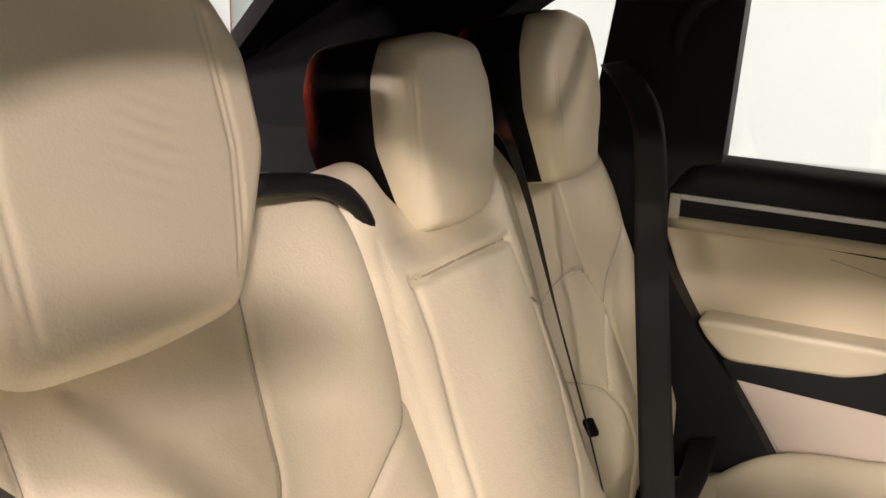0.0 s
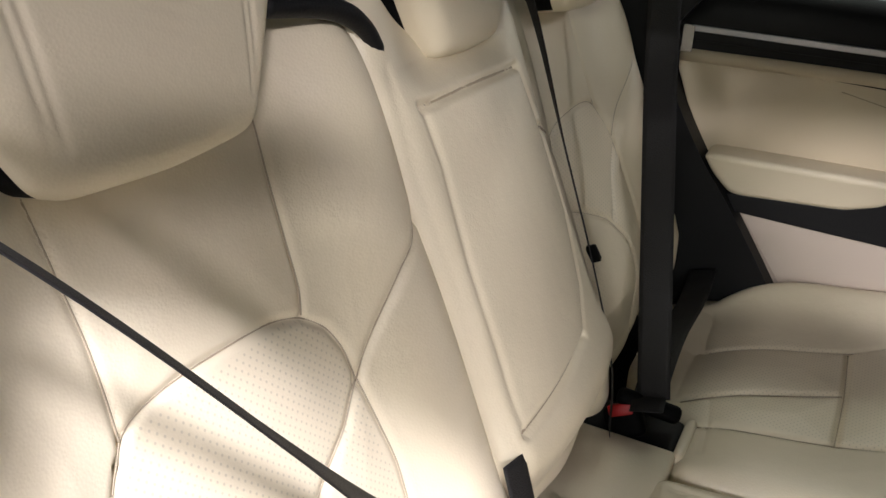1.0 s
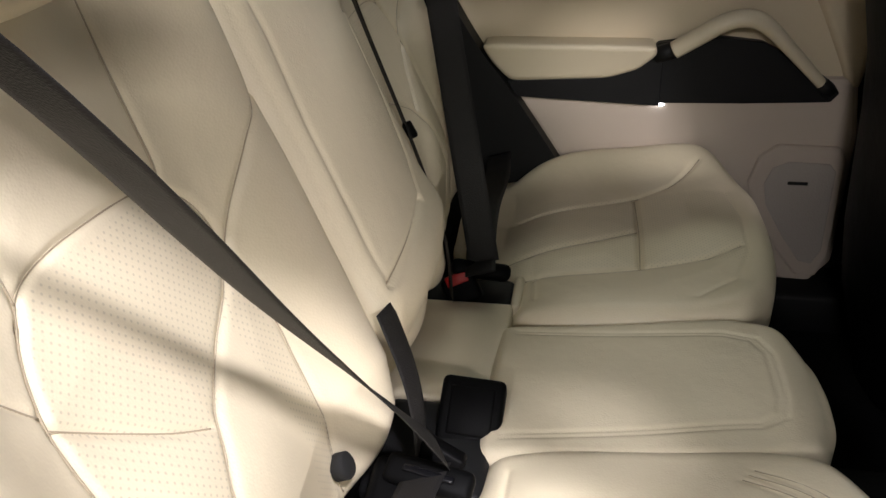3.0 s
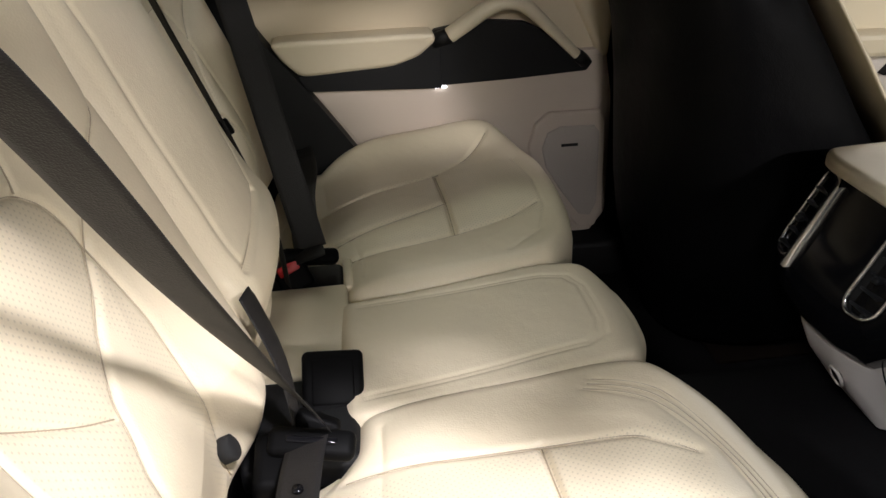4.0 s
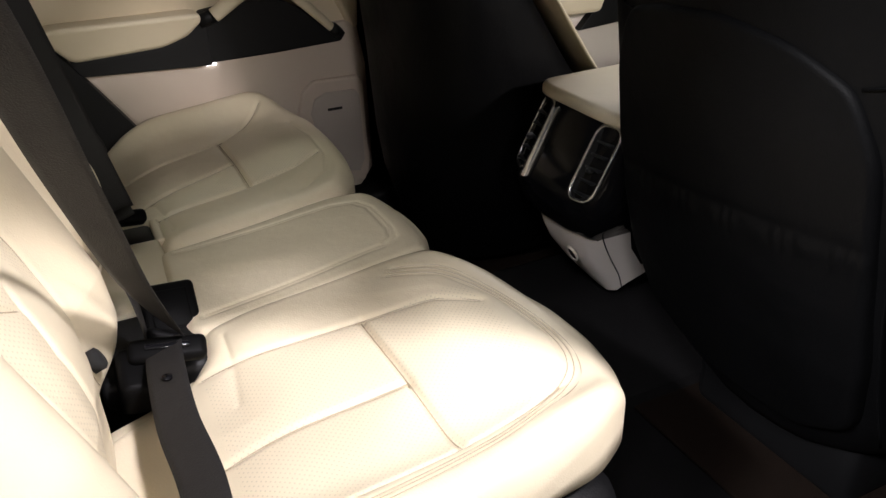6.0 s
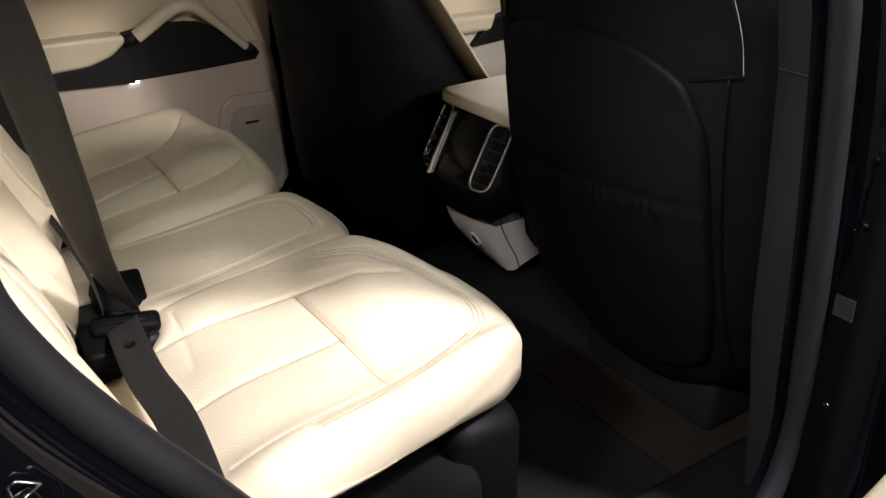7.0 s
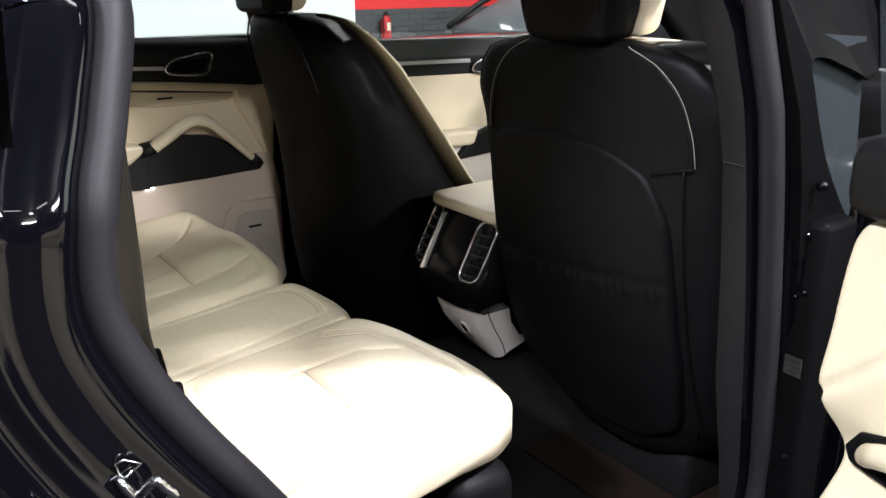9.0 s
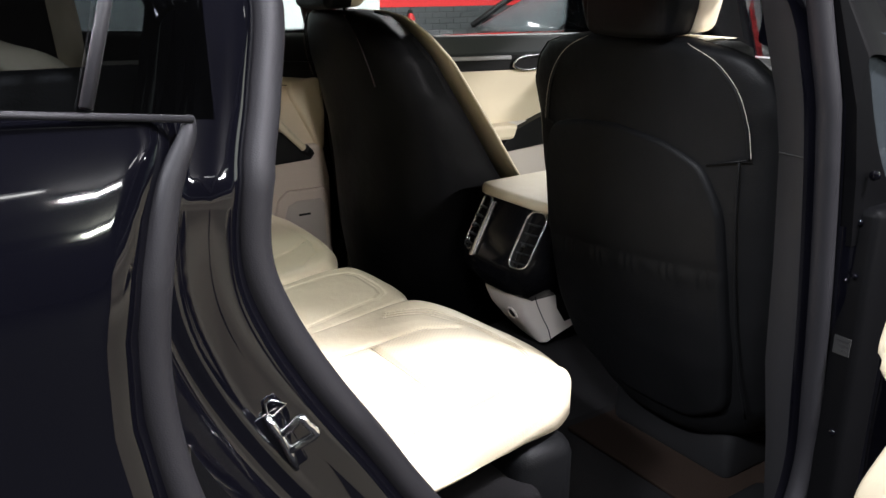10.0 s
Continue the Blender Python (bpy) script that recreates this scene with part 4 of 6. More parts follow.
def outer_belt(s):
    belt = thing("seat_belt", (0.085, s * 0.2, 0.80), "black woven three-point seat belt fastened across the seat" if s < 0 else "black woven seat belt fastened beside the far door", "seat belt", "seat belts")
    top = (-0.034, s * 0.56, 1.371) if s < 0 else (-0.075, s * 0.53, 1.42)
    low = (0.078, s * 0.207, 0.866) if s < 0 else (0.068, s * 0.235, 0.850)
    a, c = Vector(top), Vector(low)
    up = Vector((-0.10, s * 0.665, 1.505)) if s < 0 else Vector((-0.17, s * 0.66, 1.50))
    between = [(0.009, s * 0.405, 1.150), (0.042, s * 0.275, 0.978)] if s < 0 else [a.lerp(c, 0.35), a.lerp(c, 0.7)]
    pts = curve_through([up, a, *between, c], 10)
    v, f = ribbon(pts, [(0.925, 0.337 * s, 0.176), (0.926, 0.359 * s, 0.118), (0.943, 0.332 * s, -0.028), (0.879, 0.448 * s, -0.165), (0.673, 0.738 * s, -0.048), (0.452, 0.884 * s, -0.122)] if s < 0 else [(0.96, 0.24 * s, 0.07), (0.979, 0.133 * s, 0.152), (0.968, -0.012 * s, 0.249)], 0.049 if s < 0 else 0.047)
    mesh_part("shoulder_strap", v, f, WEB, belt)
    pts = curve_through([(0.066, s * 0.205, 0.846), (0.058, s * 0.28, 0.856), (0.052, s * 0.40, 0.862), (0.056, s * 0.52, 0.868), (0.045, s * 0.66, 0.86)], 8)
    v, f = ribbon(pts, (0.95, 0.1 * s, 0.25), 0.047)
    mesh_part("lap_strap", v, f, WEB, belt)
    if s < 0:
        m = Matrix.Translation((0.066, -0.222, 0.842)) @ pose(0, 0, 0, 28, 6, -8)
        tongue = part("tongue", moved(box(-0.046, 0.050, -0.017, 0.017, -0.009, 0.012, 0.009, 3), m), BUCKLE_BLACK, belt, "black moulded latch tongue")
        part("slot_bar", moved(box(-0.026, 0.030, -0.004, 0.004, 0.010, 0.0155, 0.002), m), BLACK_GLOSS, tongue)
        part("buckle_body", moved(box(-0.030, 0.026, -0.040, 0.034, -0.050, 0.006, 0.012, 3), Matrix.Translation((0.034, -0.228, 0.832)) @ pose(0, 0, 0, 18, 8, 0)), BUCKLE_BLACK, belt, "black plastic buckle body in the seat gap")
        part("release_button", moved(box(-0.006, 0.006, -0.003, 0.003, 0.0, 0.004, 0.001), Matrix.Translation((0.044, -0.232, 0.8385)) @ pose(0, 0, 0, 18, 8, 0)), RED, belt, "red push button")
        v, f = tube([(0.056, -0.31, 0.8600), (0.056, -0.31, 0.8632)], 0.006, 14)
        mesh_part("stop_button", v, f, BLACK_GLOSS, belt, "small black stop button on the strap")
    else:
        m = Matrix.Translation((0.062, 0.240, 0.832)) @ pose(0, 0, 0, -38, 8, 6)
        part("tongue", moved(box(-0.046, 0.046, -0.015, 0.015, -0.012, 0.014, 0.009, 3), m), BUCKLE_BLACK, belt, "black moulded latch tongue")
    buckle(belt, (0.062, s * 0.175, 0.805) if s < 0 else (0.040, 0.222, 0.796), pose(0, 0, 0, 25 * -s, 25, 90), s > 0, 0.05 if s < 0 else 0.012)
    return belt


outer_belt(-1)
outer_belt(1)
mid_belt = thing("middle_seat_belt", (0.0, 0.1, 0.9), "thin black middle seat belt strap with a plastic slider", "seat belt", "seat belts")
v, f = ribbon(curve_through([(-0.27, 0.215, 1.47), (-0.185, 0.20, 1.445), (-0.135, 0.185, 1.37), (-0.08, 0.178, 1.22), (-0.02, 0.17, 1.06), (0.02, 0.165, 0.93), (0.03, 0.16, 0.83)], 10), [(0.3, 0.9, 0), (0.6, -0.6, 0.2), (0.35, -0.9, 0.4), (0.3, -0.9, 0.42), (0.3, -0.9, 0.42)], 0.032)
mesh_part("strap", v, f, WEB, mid_belt)
part("slider", moved(box(-0.006, 0.008, -0.005, 0.005, -0.013, 0.013, 0.003), Matrix.Translation((-0.026, 0.177, 1.078)) @ pose(0, 0, 0, 20, -22, 10)), BUCKLE_BLACK, mid_belt)
bk = thing("belt_buckle", (0.1, 0.0, 0.80), "square black seat belt buckle standing in the middle seat", "buckle")
part("housing", moved(box(-0.039, 0.039, -0.045, 0.043, -0.06, 0.012, 0.008, 3), Matrix.Translation((0.091, -0.076, 0.812)) @ pose(0, 0, 0, 40, 4, 0)), BUCKLE_BLACK, bk)
part("face", moved(box(-0.027, 0.027, -0.030, 0.030, 0.010, 0.0145, 0.003), Matrix.Translation((0.091, -0.076, 0.812)) @ pose(0, 0, 0, 40, 4, 0)), BUCKLE_BLACK, bk)
strap2 = thing("buckle_strap", (0.0, -0.1, 0.8), "short black strap coming out of the seat gap", "strap")
v, f = ribbon(curve_through([(0.012, -0.150, 1.000), (0.036, -0.158, 0.93), (0.047, -0.166, 0.87), (0.05, -0.175, 0.80)], 6), (0.15, 0.95, 0.2), 0.034)
mesh_part("webbing", v, f, WEB, strap2)

# ---- far rear door, closed ----
far_door = thing("rear_door", (0.3, 0.76, 0.55), "closed rear car door with beige panel, cream armrest and black top", "car door", "car doors")
# upper pad, bowed in section, along x
verts, faces = [], []
prof = [(0.80, 0.0), (0.772, 0.006), (0.752, -0.004), (0.738, -0.022), (0.733, -0.045), (0.736, -0.068)]
xs = [-0.075, -0.06, -0.02, 0.1, 0.3, 0.5, 0.66, 0.72]
for x in xs:
    top = 1.343 - 0.024 * (x / 0.6) * (1 if x > 0 else 0) - (0.045 if x < -0.07 else 0.015 if x < -0.05 else 0)
    verts += [(x, y, top + dz) for y, dz in prof]
for k in range(len(xs) - 1):
    for j in range(5):
        a = k * 6 + j
        faces.append((a, a + 1, a + 7, a + 6))
mesh_part("top_pad", verts, faces, BLACK_PLASTIC, far_door, "soft black top of the door")


def strip(points_low, points_high, y0, y1, mat, name, label=""):
    """A band along x between a lower and an upper line of x, z."""
    poly = list(points_low) + list(reversed(points_high))
    return part(name, plate(poly, y0, y1, "xzy", 0.0015), mat, far_door, label, smooth=False)


strip([(-0.070, 1.252), (0.30, 1.245), (0.72, 1.215)], [(-0.070, 1.277), (0.30, 1.270), (0.72, 1.240)], 0.735, 0.765, BLACK_PLASTIC, "trim_strip", "black trim strip")
strip([(-0.070, 1.268), (0.30, 1.258), (0.42, 1.252)], [(-0.070, 1.278), (0.30, 1.269), (0.42, 1.262)], 0.7325, 0.74, SILVER_TRIM, "trim_line", "satin metal line")
strip([(-0.070, 1.230), (-0.070, 1.229), (-0.05, 1.229)], [(-0.070, 1.278), (-0.058, 1.278), (-0.05, 1.276)], 0.7320, 0.74, CHROME, "trim_end", "satin metal end")
strip([(-0.055, 1.225), (0.30, 1.205), (0.72, 1.17)], [(-0.055, 1.258), (0.30, 1.246), (0.72, 1.216)], 0.737, 0.765, BLACK_PLASTIC, "trim_band", "black band")
# main panel with a hollow toward the armrest
outline = [(-0.072, 1.228), (-0.07, 1.20), (-0.045, 1.14), (0.0, 1.06), (0.06, 0.983), (0.19, 0.79), (0.32, 0.60), (0.68, 0.575), (0.718, 0.63), (0.715, 0.90), (0.70, 1.0), (0.70, 1.19), (0.58, 1.207), (0.30, 1.222)]
part("upper_panel", plate([(-0.072, 1.232), (-0.07, 1.20), (-0.045, 1.14), (0.0, 1.06), (0.03, 1.02), (0.70, 1.0), (0.705, 1.19), (0.58, 1.208), (0.30, 1.238)], 0.738, 0.77, "xzy", 0.004), PANEL_CREAM, far_door, "cream leather-look panel", smooth=False)
v, f = tube(curve_through([(-0.068, 0.742, 1.226), (0.30, 0.742, 1.220), (0.58, 0.742, 1.196), (0.70, 0.742, 1.180)], 6), 0.013, 10, False, 0.9)
mesh_part("panel_lip", v, f, PANEL_CREAM, far_door, "rounded lip below the trim")
part("lower_panel", plate([(0.04, 1.0), (0.19, 0.79), (0.32, 0.60), (0.68, 0.575), (0.720, 0.63), (0.718, 0.90), (0.70, 1.01)], 0.725, 0.77, "xzy", 0.012), PANEL, far_door, "beige plastic lower door panel", smooth=False)
# rounded end of the panel beside the front seat
v, f, sl = pad([(0.60, 1.195), (0.70, 1.20), (0.712, 1.10), (0.705, 0.99), (0.685, 0.985), (0.665, 1.03), (0.630, 1.10), (0.598, 1.16)], 0.03, 0.014, lambda u, w: 0.0 * u, (), 0, 0.03, 120, 16, 6)
mesh_part("panel_end", placed(v, (0, 0.724, 0), (1, 0, 0), (0, 0, 1), (0, -1, 0)), f, PANEL_CREAM, far_door, "rounded cream end of the panel")
v, f = tube(curve_through([(0.20, 0.7365, 1.196), (0.33, 0.7365, 1.168), (0.42, 0.7365, 1.160), (0.56, 0.7365, 1.162)], 6), 0.0009, 6)
mesh_part("panel_seam", v, f, SEAM, far_door, "sewn seam across the panel")
# armrest
o = [(0.005, 1.075), (0.33, 1.075), (0.332, 1.055), (0.30, 1.025), (0.245, 1.005), (0.06, 0.995), (0.025, 1.035)]
v, f, sl = pad([(u, w) for u, w in o], 0.06, 0.012, lambda u, w: 0.0 * u + 0.03 * np.clip((w - 1.0) / 0.08, 0, 1), (), 0, 0.03, 160, 24, 6)
mesh_part("armrest", placed(v, (0, 0.70, 0), (1, 0, 0), (0, 0, 1), (0, -1, 0)), f, CREAM, far_door, "padded cream armrest")
part("armrest_band", plate([(0.055, 0.997), (0.245, 1.007), (0.30, 1.027), (0.330, 1.056), (0.345, 1.050), (0.345, 0.953), (0.07, 0.965)], 0.706, 0.745, "xzy", 0.002), BLACK_PLASTIC, far_door, "black band under the armrest", smooth=False)
pocket = [(0.25, 0.995), (0.31, 1.035), (0.335, 1.07), (0.37, 1.075), (0.45, 1.082), (0.52, 1.075), (0.60, 1.035), (0.655, 1.0), (0.668, 0.982), (0.655, 0.965), (0.50, 0.958), (0.345, 0.955), (0.25, 0.975)]
part("grip_recess", plate(pocket, 0.718, 0.75, "xzy", 0.003), BLACK_PLASTIC, far_door, "black recess behind the pull handle", smooth=False)
pts = curve_through([(0.362, 0.700, 1.062), (0.40, 0.692, 1.088), (0.445, 0.688, 1.116), (0.48, 0.687, 1.124), (0.515, 0.690, 1.112), (0.57, 0.700, 1.062), (0.635, 0.716, 0.998)], 8)
v, f = tube(pts, [0.017 if i < 30 else 0.017 - 0.006 * (i - 30) / 18 for i in range(len(pts))], 12, False, 0.8)
mesh_part("pull_handle", v, f, CREAM, far_door, "arched cream leather pull handle")
v, f = tube([(0.330, 0.712, 1.05), (0.366, 0.706, 1.062)], 0.016, 10)
mesh_part("handle_foot", v, f, BLACK_PLASTIC, far_door)
v, f = tube([(0.632, 0.712, 1.002), (0.650, 0.716, 0.984)], 0.0135, 10)
mesh_part("handle_end", v, f, BLACK_PLASTIC, far_door)
part("courtesy_lamp", box(0.332, 0.356, 0.718, 0.724, 0.950, 0.954, 0.001), DOOR_LAMP, far_door, "small lit door lamp")
sp = [(0.53, 0.80), (0.545, 0.855), (0.575, 0.880), (0.69, 0.878), (0.705, 0.85), (0.708, 0.65), (0.69, 0.60), (0.65, 0.60), (0.60, 0.66), (0.55, 0.74)]
part("speaker_frame", plate(sp, 0.712, 0.73, "xzy", 0.006), PANEL, far_door, "raised speaker surround", smooth=False)
sp2 = [(0.56, 0.80), (0.572, 0.835), (0.60, 0.848), (0.675, 0.846), (0.688, 0.83), (0.69, 0.66), (0.675, 0.63), (0.65, 0.635), (0.61, 0.69), (0.57, 0.755)]
part("speaker_grille", plate(sp2, 0.709, 0.715, "xzy", 0.002), GRILLE, far_door, "perforated speaker grille", smooth=False)
part("speaker_badge", box(0.603, 0.640, 0.706, 0.710, 0.802, 0.808, 0.001), DARK, far_door)
part("panel_slot", box(0.395, 0.435, 0.734, 0.739, 1.178, 1.183, 0.001), DARK, far_door)
# inner release
v, f = tube(curve_through([(0.423, 0.728, 1.250), (0.435, 0.728, 1.272), (0.48, 0.728, 1.284), (0.545, 0.728, 1.289), (0.542, 0.728, 1.262), (0.525, 0.728, 1.237), (0.45, 0.728, 1.240)], 6, True), 0.0035, 8, True)
mesh_part("release_frame", v, f, CHROME, far_door, "chrome ring of the door release")
part("release_lever", plate([(0.435, 1.25), (0.45, 1.27), (0.535, 1.278), (0.528, 1.25), (0.515, 1.244), (0.45, 1.245)], 0.726, 0.738, "xzy", 0.003), BLACK_GLOSS, far_door, smooth=False)
part("outer_skin", box(-0.12, 0.80, 0.80, 0.93, 0.50, 1.33, 0.03), PAINT, far_door)
pane = part("window_glass", box(0.0, 0.72, 0.783, 0.787, 1.30, 1.76, 0), GLASS, far_door, "clear side window glass", smooth=False)
pane.visible_shadow = False

# ---- far front door ----
front_door = thing("front_door", (1.3, 0.8, 0.55), "closed front car door with cream panel and black top", "car door", "car doors")


def fstrip(low, high, y0, y1, mat, name, label="", bev=0.003):
    return part(name, plate(list(low) + list(reversed(high)), y0, y1, "xzy", bev), mat, front_door, label, smooth=False)


fstrip([(0.80, 1.235), (1.9, 1.215)], [(0.80, 1.305), (1.9, 1.285)], 0.755, 0.80, SOFT_GREY, "top_pad", "soft black top of the door", 0.012)
fstrip([(0.80, 1.19), (1.9, 1.165)], [(0.80, 1.240), (1.9, 1.222)], 0.762, 0.80, BLACK_PLASTIC, "trim_band", "black band")
fstrip([(0.85, 1.225), (1.42, 1.212)], [(0.85, 1.238), (1.42, 1.225)], 0.752, 0.765, SILVER_TRIM, "trim_line", "satin metal line")
fstrip([(0.80, 1.0), (1.9, 0.99)], [(0.80, 1.192), (1.9, 1.167)], 0.765, 0.80, CREAM, "upper_panel", "cream panel")
fstrip([(0.80, 0.55), (1.9, 0.55)], [(0.80, 1.0), (1.9, 1.0)], 0.755, 0.80, PALE, "lower_panel", "beige lower panel")
fstrip([(0.95, 0.955), (1.40, 0.95)], [(0.95, 1.01), (1.42, 1.0)], 0.70, 0.77, CREAM, "armrest", "padded cream armrest", 0.012)
fstrip([(1.35, 0.90), (1.65, 0.92)], [(1.42, 0.975), (1.65, 1.05)], 0.73, 0.77, BLACK_PLASTIC, "grip_recess", "black grip recess")
v, f = tube(curve_through([(1.43, 0.752, 1.19), (1.45, 0.75, 1.215), (1.53, 0.75, 1.222), (1.60, 0.75, 1.215), (1.58, 0.75, 1.185), (1.48, 0.752, 1.175)], 6, True), 0.005, 8, True)
mesh_part("release_frame", v, f, CHROME, front_door, "chrome ring of the door release")
part("outer_skin", box(0.86, 2.0, 0.80, 0.94, 0.45, 1.29, 0.03), PAINT, front_door)
pane = part("window_glass", box(0.86, 1.9, 0.79, 0.794, 1.27, 1.76, 0), GLASS, front_door, "clear side window glass", smooth=False)
pane.visible_shadow = False

# ---- open rear door beside the camera ----
open_door = thing("rear_door", (0.55, -1.05, 0.55), "rear car door standing wide open with a cream inner panel", "car door", "car doors")
EDGE, SWING = Vector((0.545, -1.047, 0)), radians(-112.3)


def swung(bm):
    """From the door's own axes (x along it from the panel's edge, y through it, z up) to where it stands open."""
    return moved(bm, Matrix.Translation(EDGE) @ Matrix.Rotation(SWING, 4, "Z"))


def to_bm(v, f):
    bm = bmesh.new()
    vs = [bm.verts.new(c) for c in v]
    for fc in f:
        bm.faces.new([vs[i] for i in fc])
    return bm


o = [(0.010, 1.252), (0.002, 1.215), (-0.006, 1.170), (-0.009, 1.120), (-0.007, 1.075), (-0.003, 1.050), (0.014, 1.030), (0.026, 1.010), (0.024, 0.965), (0.006, 0.910), (-0.008, 0.87), (-0.010, 0.70), (0.02, 0.60), (0.10, 0.57), (0.70, 0.60), (0.76, 0.9), (0.78, 1.20), (0.72, 1.245), (0.30, 1.256)]


def door_face(u, w):
    # a roll above the crease, a hollow round the grip and a bulge below
    c = w - (1.056 + 0.86 * np.minimum(u, 0.16))
    return 0.014 * np.exp(-(c / 0.05) ** 2) * (c > -0.4) - 0.012 * np.exp(-((w - 1.005) / 0.035) ** 2) + 0.010 * np.exp(-((w - 0.90) / 0.06) ** 2)


v, f, sl = pad(o, 0.030, 0.012, door_face, [([(-0.02, 1.040), (0.03, 1.084), (0.073, 1.122), (0.16, 1.195), (0.7, 1.215)], 0.007, 0.004)], 0.002, 0.03, 300, 70, 8, centre=(0.30, 0.95))
part("inner_panel", swung(to_bm(placed(v, (0, 0, 0), (1, 0, 0), (0, 0, 1), (0, -1, 0)), f)), CREAM, open_door, "cream inner door panel")
part("grip_bowl", swung(plate([(0.040, 1.018), (0.050, 1.003), (0.095, 1.006), (0.30, 1.02), (0.30, 1.075), (0.10, 1.060), (0.058, 1.043)], -0.004, 0.014, "xzy", 0.004)), BLACK_GLOSS, open_door, "black grip hollow", smooth=False)
v, f = tube(curve_through([(0.074, -0.004, 1.026), (0.090, -0.014, 1.036), (0.12, -0.028, 1.054), (0.20, -0.040, 1.085), (0.27, -0.034, 1.07), (0.34, -0.012, 1.03)], 6), 0.0125, 14, False, 0.85)
part("pull_handle", swung(to_bm(v, f)), CREAM, open_door, "cream pull handle")
part("top_pad", swung(box(0.000, 0.78, -0.020, 0.085, 1.250, 1.325, 0.022, 3)), BLACK_PLASTIC, open_door, "soft black top of the door")
part("outer_skin", swung(plate([(-0.10, 0.52), (0.74, 0.52), (0.86, 0.80), (0.87, 1.30), (-0.10, 1.30), (-0.11, 0.9)], 0.085, 0.17, "xzy", 0.02)), PAINT, open_door)
part("hinge_edge", swung(box(-0.012, 0.05, 0.031, 0.10, 0.56, 1.25, 0.010)), PAINT, open_door)
part("window_frame", swung(plate([(0.075, 1.30), (0.045, 1.42), (0.03, 1.55), (0.04, 1.72), (0.14, 1.76), (0.66, 1.70), (0.86, 1.32), (0.80, 1.32), (0.62, 1.65), (0.15, 1.71), (0.09, 1.68), (0.08, 1.55), (0.095, 1.42), (0.125, 1.30)], 0.03, 0.075, "xzy", 0.004)), BLACK_PLASTIC, open_door, smooth=False)
pane = part("window_glass", swung(box(0.08, 0.80, 0.050, 0.054, 1.30, 1.70, 0)), GLASS, open_door, "side window glass", smooth=False)
pane.visible_shadow = False


